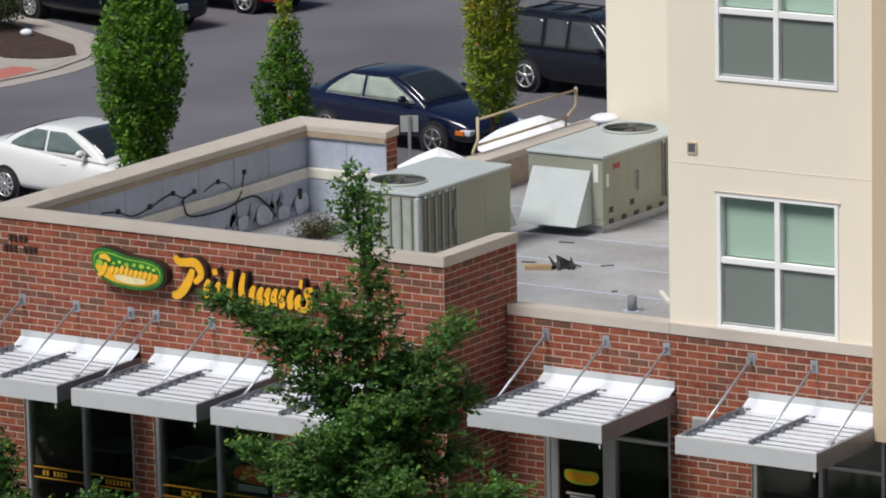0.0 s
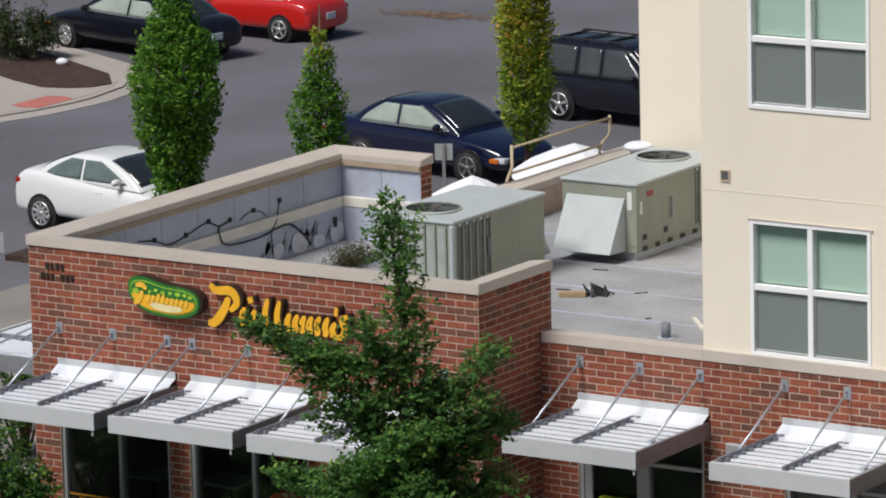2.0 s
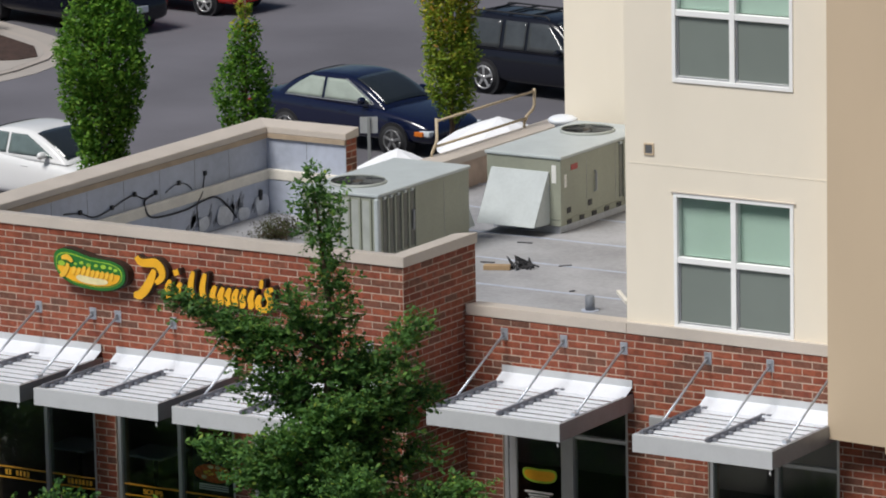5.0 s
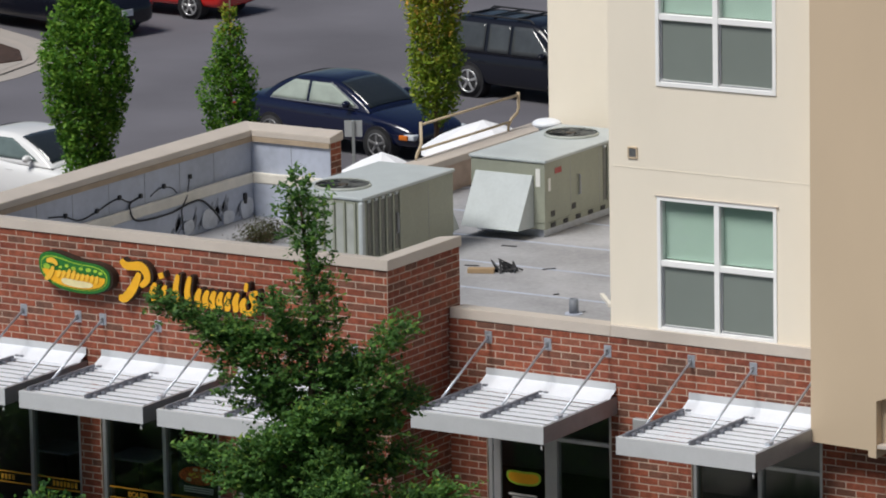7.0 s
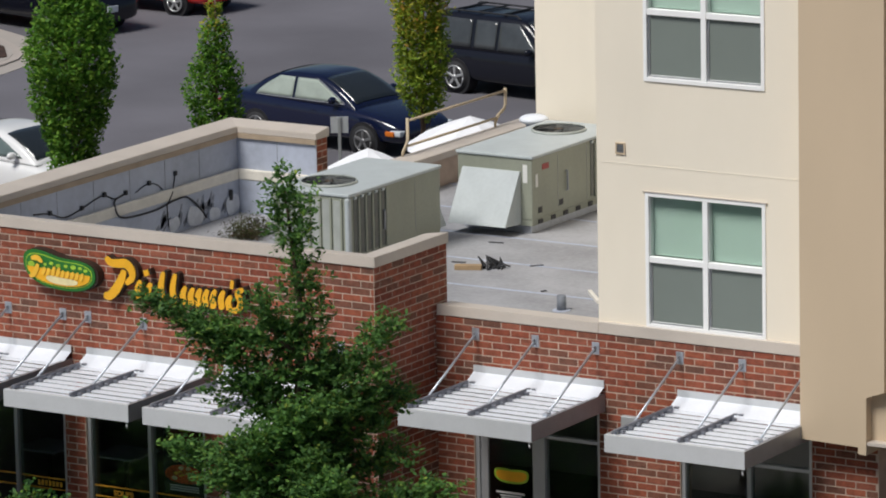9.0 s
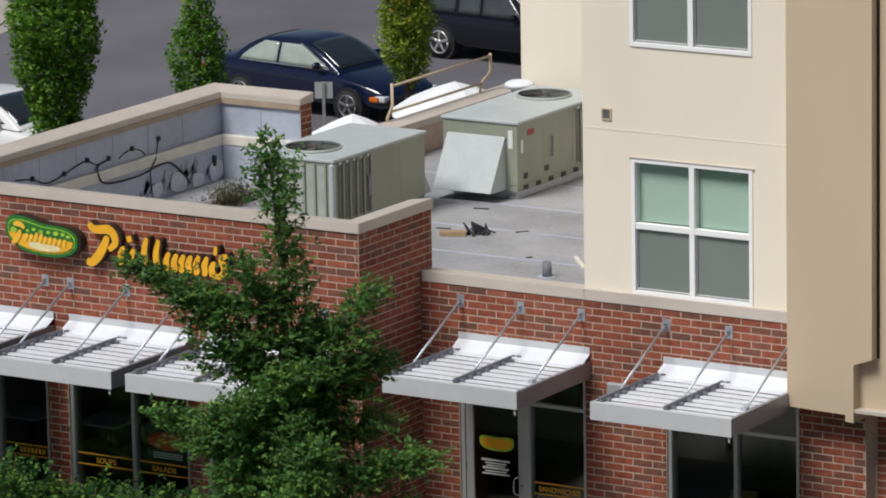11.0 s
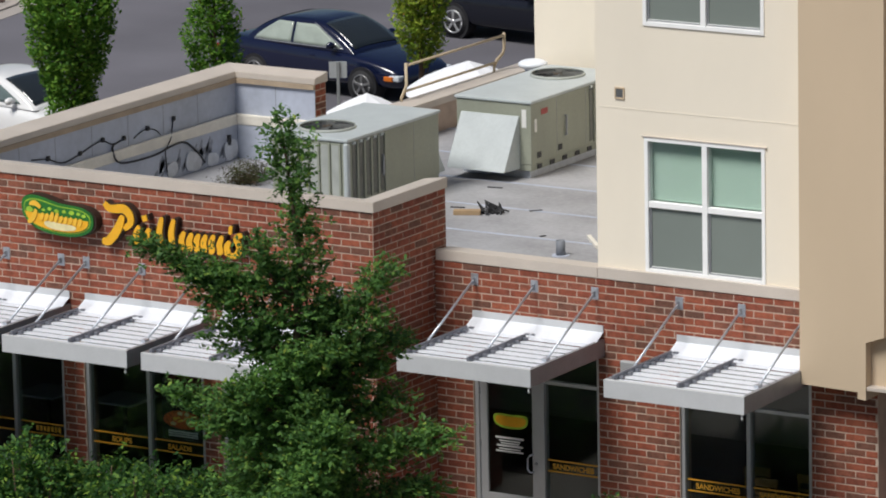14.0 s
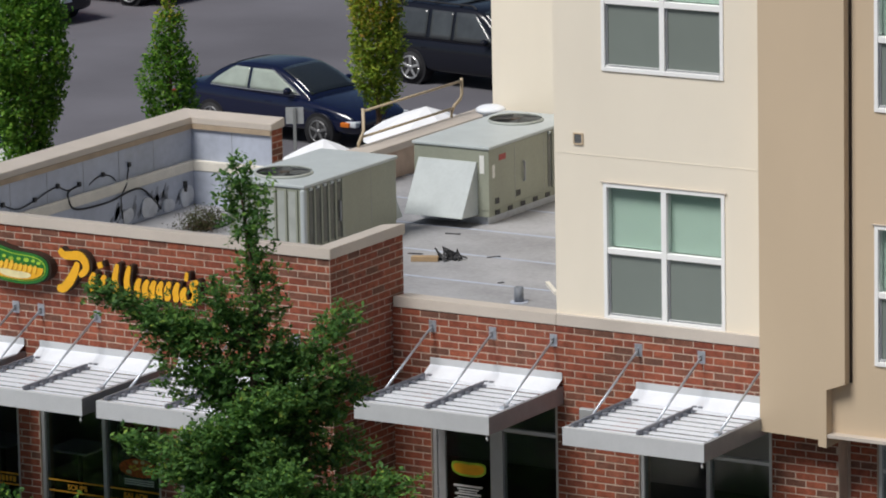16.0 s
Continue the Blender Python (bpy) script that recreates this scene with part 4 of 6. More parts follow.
        rod(bm, (bx, -0.055, 0.86), (fx, -1.34, h - 0.02), 0.017, 10)
        part("tie_rod", bm, M["steel"], a, "galvanised tie rod", True)
        bm = bmesh.new()
        box(bm, fx - 0.035, fx + 0.035, -1.40, -1.28, h - 0.06, h + 0.014, 0.006)
        part("rod_shoe", bm, M["steel"], a)
    return a


ZA = 2.67
DEPTH = 1.99
first = awning("awning", 2.11, DEPTH, (0.05, 1.01, 1.97))
first.matrix_world = pose(-7.255, 0.03, ZA)
for x, y in ((-4.90, 0.03), (-2.555, 0.03), (0.575, YL), (3.81, YL)):
    copy_thing(first, pose(x, y, ZA))
copy_thing(first, pose(XL + 0.03, 2.55, ZA, 0, 0, -90))

# outlet box on the lower wall beside the canopy
ob = thing("outlet_box", "small grey weatherproof box on the brick wall", "electrical box")
block("body", M["sign_back"], ob, 2.97, 3.20, YL - 0.09, YL - 0.006, 2.49, 2.66, 0.015)
block("lid", M["alu"], ob, 2.98, 3.19, YL - 0.10, YL - 0.091, 2.50, 2.65, 0.004)


# ---- shop sign ----
sign = thing("pickle_sign", "illuminated green gherkin sign with yellow band on brick", "sign")
cx, cz = -5.20, 4.185


def bean(w, h, n=44, rise=0.0):
    """A kidney outline: fuller and higher at its west lobe, hollow along the top."""
    pts = []
    for i in range(n):
        a = 2 * math.pi * i / n
        x = math.copysign(abs(math.cos(a)) ** 0.7, math.cos(a)) * w / 2
        k = x / (w / 2)
        z = math.copysign(abs(math.sin(a)) ** 0.8, math.sin(a)) * h / 2
        z *= 1.0 - 0.10 * k - (0.14 * math.exp(-(k - 0.05) ** 2 * 5) if z > 0 else 0.0)
        pts.append((x, z + 0.12 * h * k * k - 0.13 * h * k + rise))
    return pts


outline_plate("case", bean(1.27, 0.52), (cx + 0.025, cz), -0.13, 0.012, M["sign_side"], sign, "dark metal sign case")
outline_plate("rim", bean(1.24, 0.50), (cx, cz), -0.15, -0.131, M["green"], sign, "dark green rim")
outline_plate("line", bean(1.15, 0.42), (cx, cz), -0.157, -0.151, M["lime"], sign, "thin bright green line")
outline_plate("face", bean(1.12, 0.39), (cx, cz), -0.163, -0.158, M["green"], sign, "green face")
outline_plate("band", [(x, min(z, 0.035 - 0.05 * x)) for x, z in bean(1.09, 0.36)], (cx, cz - 0.005), -0.169, -0.164, M["yellow"], sign, "yellow band")
outline_plate("scroll", [(x * 0.55 + 0.06, z * 0.30 - 0.115) for x, z in bean(1.0, 0.36)], (cx, cz), -0.175, -0.170, M["cream"], sign, "pale lower scroll")
for bx, bz, br in ((-0.47, 0.09, 0.05), (-0.40, 0.16, 0.035), (-0.12, 0.125, 0.03), (0.0, 0.10, 0.035), (0.13, 0.105, 0.03), (0.26, 0.10, 0.04), (0.38, 0.095, 0.03), (0.47, 0.07, 0.03), (-0.23, 0.10, 0.025)):
    bm = bmesh.new()
    extrude_poly(bm, [(cx + bx + br * 1.2 * math.cos(a), -0.169, cz + bz + br * 0.8 * math.sin(a)) for a in (2 * math.pi * i / 12 for i in range(12))], (0, 0.005, 0))
    part("bump", bm, M["lime"], sign, "bright green bump")


def ribbon(centre, width):
    """The outline of a brush stroke along a centre line with a width at each point."""
    left, right = [], []
    for i, (x, z) in enumerate(centre):
        xa, za = centre[max(i - 1, 0)]
        xb, zb = centre[min(i + 1, len(centre) - 1)]
        d = Vector((xb - xa, zb - za)).normalized()
        w = width[i] / 2
        left.append((x - d.y * w, z + d.x * w))
        right.append((x + d.y * w, z - d.x * w))
    return left + right[::-1]


def smooth_line(pts, n=6):
    """A finer line through points."""
    out = []
    for i in range(len(pts) - 1):
        a, b, c, d = (Vector(pts[k]) for k in (max(i - 1, 0), i, i + 1, min(i + 2, len(pts) - 1)))
        for k in range(n):
            t = k / n
            out.append(tuple(0.5 * (2 * b + (c - a) * t + (2 * a - 5 * b + 4 * c - d) * t * t + (3 * b - 3 * c + d - a) * t ** 3)))
    return out + [tuple(pts[-1])]


def swelling(n, thick, ends=0.45):
    """Widths of a brush stroke, thin at both ends."""
    return [thick * (ends + (1 - ends) * math.sin(math.pi * i / (n - 1)) ** 0.6) for i in range(n)]


def sign_stroke(pts, thick):
    line = smooth_line([(x, z) for x, z in pts])
    outline_plate("name_stroke", ribbon(line, swelling(len(line), thick)), (cx, cz), -0.182, -0.176, M["gold_light"], sign, "amber brush stroke")


sign_stroke([(-0.50, -0.09), (-0.43, -0.06), (-0.37, 0.03), (-0.35, 0.10)], 0.075)
sign_stroke([(-0.46, 0.17), (-0.36, 0.19), (-0.27, 0.13)], 0.075)
for k in range(9):
    bx = -0.25 + k * 0.083
    sign_stroke([(bx - 0.02, -0.045 - 0.004 * k), (bx + 0.005, 0.02 - 0.003 * k), (bx + 0.03, (0.095 if k in (2, 3) else 0.055) - 0.006 * k)], 0.062)


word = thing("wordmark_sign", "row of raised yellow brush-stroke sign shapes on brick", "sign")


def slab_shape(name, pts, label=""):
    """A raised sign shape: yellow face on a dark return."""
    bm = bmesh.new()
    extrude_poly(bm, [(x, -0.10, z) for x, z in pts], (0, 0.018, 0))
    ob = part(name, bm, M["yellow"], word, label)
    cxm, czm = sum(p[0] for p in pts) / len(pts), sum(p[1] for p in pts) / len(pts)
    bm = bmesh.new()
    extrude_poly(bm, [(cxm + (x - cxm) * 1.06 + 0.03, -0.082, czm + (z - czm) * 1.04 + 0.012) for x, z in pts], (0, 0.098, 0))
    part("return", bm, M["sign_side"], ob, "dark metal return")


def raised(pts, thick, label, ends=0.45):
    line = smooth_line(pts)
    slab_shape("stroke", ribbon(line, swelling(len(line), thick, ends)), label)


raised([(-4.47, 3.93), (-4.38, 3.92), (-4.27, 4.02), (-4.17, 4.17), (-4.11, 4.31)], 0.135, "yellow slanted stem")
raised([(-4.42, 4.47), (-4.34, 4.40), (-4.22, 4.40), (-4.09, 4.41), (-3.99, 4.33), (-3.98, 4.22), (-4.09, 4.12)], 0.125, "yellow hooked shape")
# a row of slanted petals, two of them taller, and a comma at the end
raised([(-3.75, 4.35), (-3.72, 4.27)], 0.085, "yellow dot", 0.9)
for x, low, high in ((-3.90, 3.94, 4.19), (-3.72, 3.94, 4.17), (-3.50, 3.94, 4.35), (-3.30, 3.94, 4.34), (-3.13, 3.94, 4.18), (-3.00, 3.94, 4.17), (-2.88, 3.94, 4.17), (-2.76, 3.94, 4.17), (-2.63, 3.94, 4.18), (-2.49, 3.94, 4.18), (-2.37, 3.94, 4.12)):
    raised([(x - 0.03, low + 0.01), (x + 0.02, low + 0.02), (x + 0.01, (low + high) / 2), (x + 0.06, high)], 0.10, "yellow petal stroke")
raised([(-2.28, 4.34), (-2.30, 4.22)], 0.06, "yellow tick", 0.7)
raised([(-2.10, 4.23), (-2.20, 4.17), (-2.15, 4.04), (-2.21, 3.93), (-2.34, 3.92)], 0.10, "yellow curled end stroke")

# number plaques on the corner, as plain dark bars
num = thing("wall_marks", "two rows of small dark raised marks on brick", "sign")
for r, (x0, n, z) in enumerate(((-7.40, 4, 4.44), (-7.49, 7, 4.29))):
    for k in range(n):
        if r == 1 and k == 3:
            continue
        block("mark", M["sign_side"], num, x0 + k * 0.088, x0 + k * 0.088 + 0.058, 0.002, 0.021, z - 0.048, z + 0.048, 0.006)


# ---- roof equipment ----
def rooftop_unit(name, label, w, d, h, fan_x, fan_y, hood_side, badge):
    """A packaged air handler; origin at the roof under its middle, long side along y. hood_side: +1 at its +y end, -1 at -y."""
    u = thing(name, label, "air handler", group="rooftop air handlers")
    block("curb", M["steel"], u, -w / 2 + 0.06, w / 2 - 0.06, -d / 2 + 0.06, d / 2 - 0.06, 0, 0.12, 0.004)
    block("base_rail", M["hvac"], u, -w / 2 + 0.01, w / 2 - 0.01, -d / 2 + 0.01, d / 2 - 0.01, 0.12, 0.22, 0.006)
    body = block("cabinet", M["hvac"], u, -w / 2, w / 2, -d / 2, d / 2, 0.22, h - 0.05, 0.012, "grey-green enamelled cabinet, darkened for its shaded side")
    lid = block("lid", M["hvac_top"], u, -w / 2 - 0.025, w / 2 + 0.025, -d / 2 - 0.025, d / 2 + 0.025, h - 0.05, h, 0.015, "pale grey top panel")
    bm = bmesh.new()
    bmesh.ops.create_cone(bm, cap_ends=False, segments=40, radius1=0.435, radius2=0.415, depth=0.04, matrix=pose(fan_x, fan_y, h + 0.022))
    bmesh.ops.solidify(bm, geom=list(bm.faces), thickness=0.008)
    fan = part("fan_ring", bm, M["hvac_mid"], lid, "pale ring round the condenser fan", True)
    bm = bmesh.new()
    bmesh.ops.create_circle(bm, cap_ends=True, segments=40, radius=0.415, matrix=pose(fan_x, fan_y, h + 0.004))
    part("fan_well", bm, M["black"], fan)
    bm = bmesh.new()
    for rr in (0.12, 0.22, 0.32):
        pts = [(fan_x + rr * math.cos(2 * math.pi * i / 24), fan_y + rr * math.sin(2 * math.pi * i / 24), h + 0.04) for i in range(25)]
        tube(bm, pts, 0.0028, 5)
    for i in range(4):
        a = math.pi * i / 4
        rod(bm, (fan_x + 0.42 * math.cos(a), fan_y + 0.42 * math.sin(a), h + 0.04), (fan_x - 0.42 * math.cos(a), fan_y - 0.42 * math.sin(a), h + 0.04), 0.0028, 6)
    part("fan_guard", bm, M["hvac_dark"], fan)
    bm = bmesh.new()
    for i in range(4):
        a = math.pi * i / 2 + 0.4
        m = pose(fan_x + 0.2 * math.cos(a), fan_y + 0.2 * math.sin(a), h + 0.018, 12, 0, math.degrees(a))
        box(bm, -0.17, 0.17, -0.07, 0.07, -0.003, 0.003, 0, m)
    part("fan_blade", bm, M["hvac_dark"], fan)
    bm = bmesh.new()
    rod(bm, (fan_x, fan_y, h + 0.005), (fan_x, fan_y, h + 0.036), 0.075, 18)
    part("fan_motor", bm, M["bark"], fan, "rusty fan motor")
    # coil louvres at the fan end
    s = -hood_side
    yend = s * d / 2
    for k in range(5):
        yk = yend - s * (0.13 + k * 0.19)
        y_a, y_b = min(yk, yk - s * 0.10), max(yk, yk - s * 0.10)
        block("louvre", M["coil"], body, w / 2 + 0.001, w / 2 + 0.008, y_a, y_b, 0.28, h - 0.11, 0.002, "dark coil behind the louvre")
        block("louvre_rib", M["hvac"], body, w / 2 + 0.001, w / 2 + 0.03, y_b + 0.004, y_b + 0.05, 0.26, h - 0.075, 0.008)
        block("rib_cap", M["hvac_top"], body, w / 2 + 0.002, w / 2 + 0.035, y_a - 0.005, y_b - 0.03, h - 0.10, h - 0.06, 0.008)
    for k in range(6):
        xk = -w / 2 + 0.12 + k * (w - 0.2) / 6
        block("louvre", M["hvac_mid"], body, xk, xk + 0.12, min(yend, yend + s * 0.008), max(yend, yend + s * 0.008), 0.28, h - 0.11, 0.002)
        block("louvre_rib", M["hvac"], body, xk + 0.13, xk + 0.165, min(yend, yend + s * 0.028), max(yend, yend + s * 0.028), 0.26, h - 0.075, 0.006)
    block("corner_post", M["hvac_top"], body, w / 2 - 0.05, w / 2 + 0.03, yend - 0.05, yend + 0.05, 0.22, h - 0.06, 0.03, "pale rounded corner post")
    # service panels on the long side, with joints
    y0, y1 = -d / 2, d / 2
    for k, f in enumerate((0.40, 0.72)):
        yy = yend - s * d * f
        block("panel_joint", M["alu_dark"], body, w / 2 + 0.001, w / 2 + 0.003, yy - 0.003, yy + 0.003, 0.26, h - 0.08, 0)
    for k in range(7):
        yy = y0 + 0.18 + k * (d - 0.3) / 6.5
        block("lift_slot", M["black"], u, w / 2 - 0.005, w / 2 + 0.004, yy, yy + 0.13, 0.13, 0.20, 0)
    for k, zz in ((0.12, 0.30), (0.75, 0.31)):
        block("access_hole", M["black"], body, w / 2 + 0.001, w / 2 + 0.006, y0 + k + 0.05, y0 + k + 0.17, zz, zz + 0.09, 0)
    bm = bmesh.new()
    hy = y0 + d * 0.37
    tube(bm, [(w / 2, hy, 0.82), (w / 2 + 0.03, hy, 0.81), (w / 2 + 0.03, hy, 0.52), (w / 2, hy, 0.51)], 0.016)
    part("handle", bm, M["alu_dark"], body, "dark lever handle")
    # rain hood
    hy = hood_side * d / 2
    hw = 0.51
    bm = bmesh.new()
    top, low, out = h - 0.25, 0.17, 0.48
    prof = [(0, top), (out * 0.06, top), (out, low), (out - 0.03, low - 0.03), (0, low + 0.08)]
    extrude_poly(bm, [(-hw - 0.05, hy + hood_side * a, z) for a, z in prof[:2] + [(out, low), (out - 0.02, low)]], (2 * hw, 0, 0))
    for xx in (-hw - 0.05, hw - 0.06):
        extrude_poly(bm, [(xx, hy, top - 0.01), (xx, hy + hood_side * (out - 0.02), low), (xx, hy, low - 0.02)], (0.01, 0, 0))
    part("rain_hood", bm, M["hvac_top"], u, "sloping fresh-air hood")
    if badge:
        block("badge", M["red_badge"], body, w / 2 + 0.001, w / 2 + 0.006, y0 + 0.30, y0 + 0.50, h - 0.26, h - 0.17, 0.002, "small dark red maker's badge")
        block("tag", M["white_print"], body, w / 2 + 0.001, w / 2 + 0.005, y0 + 0.10, y0 + 0.17, h - 0.50, h - 0.30, 0.002, "white rating label")
        block("tag", M["white_print"], body, w / 2 - 0.16, w / 2 - 0.08, y0 - 0.005, y0 - 0.001, h - 0.42, h - 0.14, 0.002, "white rating label")
    return u


H = 1.21
u2 = rooftop_unit("air_handler", "large grey-green air handler with raised rain hood on the roof", 1.32, 2.75, H, -0.07, 0.68, -1, True)
u2.matrix_world = pose(-3.02, 8.15 + 1.375, ROOF)
u1 = rooftop_unit("air_handler", "grey-green air handler behind the brick parapet", 1.32, 2.55, H, -0.10, -0.62, 1, False)
u1.matrix_world = pose(-3.93, 4.42 + 1.275, ROOF)

# mushroom vent, pipe stub, scraps
mv = thing("roof_vent", "white mushroom roof vent beside the air handler", "roof vent")
bm = bmesh.new()
rod(bm, (-4.0, 10.98, ROOF), (-4.0, 10.98, 4.55), 0.13, 20)
part("pipe", bm, M["steel"], mv, "", True)
bm = bmesh.new()
bmesh.ops.create_uvsphere(bm, u_segments=24, v_segments=10, radius=0.24, matrix=Matrix.Translation((-4.0, 10.98, 4.63)) @ Matrix.Diagonal((1, 1, 0.35, 1)))
part("cowl", bm, M["white_metal"], mv, "white domed cowl", True)
pv = thing("vent_pipe", "short grey vent pipe standing on the roof", "pipe")
bm = bmesh.new()
bmesh.ops.create_cone(bm, cap_ends=False, segments=20, radius1=0.07, radius2=0.065, depth=0.22, matrix=pose(0.72, 3.77, ROOF + 0.11, 0, 0, 0))
bmesh.ops.solidify(bm, geom=list(bm.faces), thickness=0.008)
part("pipe", bm, M["pipe_grey"], pv, "", True)
bm = bmesh.new()
rod(bm, (0.72, 3.77, ROOF), (0.72, 3.77, ROOF + 0.012), 0.13, 20)
part("boot", bm, M["membrane_wall"], pv)
pk = thing("plank", "short bare wooden plank lying on the roof", "plank")
bm = bmesh.new()
box(bm, -0.20, 0.20, -0.07, 0.07, 0.0, 0.07, 0.004, pose(-1.92, 5.55, ROOF + 0.002, 0, 0, 24))
part("board", bm, M["wood"], pk)
scrap = thing("scrap_pile", "small tangle of black scrap on the roof", "scrap")
rnd = random.Random(11)
for k in range(18):
    p = Vector((rnd.gauss(-1.62, 0.06), rnd.gauss(5.76, 0.06), ROOF))
    bm = bmesh.new()
    tube(bm, [p, p + Vector((rnd.uniform(-0.1, 0.1), rnd.uniform(-0.1, 0.1), rnd.uniform(0.03, 0.2))), p + Vector((rnd.uniform(-0.16, 0.16), rnd.uniform(-0.16, 0.16), rnd.uniform(0.02, 0.10)))], 0.014, 6)
    part("scrap_piece", bm, M["grime"], scrap)
for k, (x, y, l, a) in enumerate(((-1.14, 6.21, 0.2, 48), (-2.54, 7.37, 0.24, 10), (-0.15, 4.74, 0.09, 60), (-2.3, 5.9, 0.22, 15), (-2.2, 5.75, 0.12, 70))):
    bm = bmesh.new()
    box(bm, -l / 2, l / 2, -0.02, 0.02, 0.0, 0.012, 0.002, pose(x, y, ROOF + 0.002, 0, 0, a))
    tagged(part("debris_strip", bm, M["grime"]), "dark scrap strip lying on the roof", "scrap", "scraps on the roof")
bm = bmesh.new()
box(bm, -0.37, 0.37, -0.03, 0.03, 0.0, 0.05, 0.004, pose(0.74, 4.66, ROOF + 0.002, 0, 0, -50))
tagged(part("board_offcut", bm, M["flashing"]), "pale timber offcut lying on the roof", "scrap")
# loose cables on the inside of the parapet
X = XL + 0.03 + T + LIN + 0.012


def cable(pts, r=0.011):
    cu = []
    P = [Vector((X + (0.072 if z < 4.16 else 0.0), y, z)) for y, z in pts]
    for i in range(len(P) - 1):
        a, b, c, d = P[max(i - 1, 0)], P[i], P[i + 1], P[min(i + 2, len(P) - 1)]
        for k in range(6):
            t = k / 6
            cu.append(0.5 * ((2 * b) + (c - a) * t + (2 * a - 5 * b + 4 * c - d) * t * t + (3 * b - 3 * c + d - a) * t ** 3))
    cu.append(P[-1])
    bm = bmesh.new()
    tube(bm, cu, r, 7)
    return bm


cb = thing("cable", "loose black cables hung along the grey parapet lining", "cable")
part("run", cable([(2.24, 4.38), (2.64, 4.32), (3.01, 4.20), (3.44, 4.25), (3.75, 4.32), (4.03, 4.35), (4.3, 4.25), (4.6, 4.28)]), M["grime"], cb, "", True)
part("run", cable([(4.85, 4.24), (5.02, 4.30), (5.2, 4.32), (5.42, 4.27), (5.55, 4.17)], 0.008), M["grime"], cb, "", True)
part("run", cable([(4.52, 4.27), (4.30, 4.22), (4.22, 4.10), (4.32, 3.98), (4.62, 3.92), (5.28, 3.91), (5.75, 3.97), (6.10, 3.96), (6.4, 3.76), (6.62, 3.55)], 0.015), M["grime"], cb, "", True)
part("run", cable([(5.90, 4.34), (5.86, 4.20), (5.71, 4.08), (5.58, 3.94), (5.57, 3.80), (5.60, 3.58)], 0.009), M["grime"], cb, "", True)
part("run", cable([(7.30, 3.86), (7.30, 3.78), (7.29, 3.70)], 0.035), M["grime"], cb, "", True)
for y, z in ((2.64, 4.33), (3.44, 4.26), (4.03, 4.36), (4.58, 4.29), (5.2, 4.33), (5.90, 4.36)):
    block("clip", M["black"], cb, X - 0.012, X + 0.03, y - 0.03, y + 0.03, z - 0.03, z + 0.04, 0.006)
# membrane patches and weeds in the corner
for k, (y, z, w_, h_, a) in enumerate(((5.75, 3.60, 0.28, 0.22, 12), (6.33, 3.62, 0.42, 0.3, -12), (7.36, 3.62, 0.36, 0.3, 14), (6.85, 3.56, 0.30, 0.2, -5))):
    bm = bmesh.new()
    extrude_poly(bm, [tuple(pose(X + 0.05, y, z, a) @ Vector((0, w_ / 2 * math.copysign(abs(math.cos(t)) ** 0.6, math.cos(t)), h_ / 2 * math.copysign(abs(math.sin(t)) ** 0.7, math.sin(t)) * (1 - 0.15 * math.cos(t))))) for t in (2 * math.pi * i / 18 for i in range(18))], (0.02, 0, 0))
    tagged(part("membrane_patch", bm, M["patch"]), "pale patch glued on the parapet upturn", "patch", "patches on the parapet")

SMEAR = random.Random(17)
for k in range(34):
    y = 5.2 + 2.3 * SMEAR.random() ** 0.6
    z0, tall, wide = ROOF + 0.03 + 0.2 * SMEAR.random(), SMEAR.uniform(0.10, 0.30), SMEAR.uniform(0.02, 0.07)
    bm = bmesh.new()
    pts = [(X + 0.0485, y + wide * math.cos(t) * (0.7 + 0.5 * SMEAR.random()) + 0.05 * math.sin(t), z0 + tall / 2 + tall / 2 * math.sin(t)) for t in (2 * math.pi * i / 12 for i in range(12))]
    extrude_poly(bm, pts, (0.002, 0, 0))
    tagged(part("tar_smear", bm, M["tar"]), "dark tar smear on the parapet upturn", "stain", "tar smears on the parapet")

# guard rail at the ladder
gr = thing("guard_rail", "tan painted steel guard rail at the roof edge", "railing")
for pts in ([(10.08, 4.02), (10.09, 4.08), (10.18, 4.18), (10.24, 4.27), (10.24, 4.62)], [(12.92, 4.02), (12.93, 4.12), (13.02, 4.21), (13.2, 4.28), (13.25, 4.36), (13.25, 4.62)]):
    bm = bmesh.new()
    tube(bm, [(-5.90, y, z) for y, z in pts], 0.026, 10)
    part("post", bm, M["rail"], gr, "", True)
for z, ya, yb in ((4.575, 10.24, 13.25), (4.17, 10.17, 12.97)):
    bm = bmesh.new()
    rod(bm, (-5.90, ya, z), (-5.90, yb, z), 0.022, 10)
    part("rail", bm, M["rail"], gr, "", True)


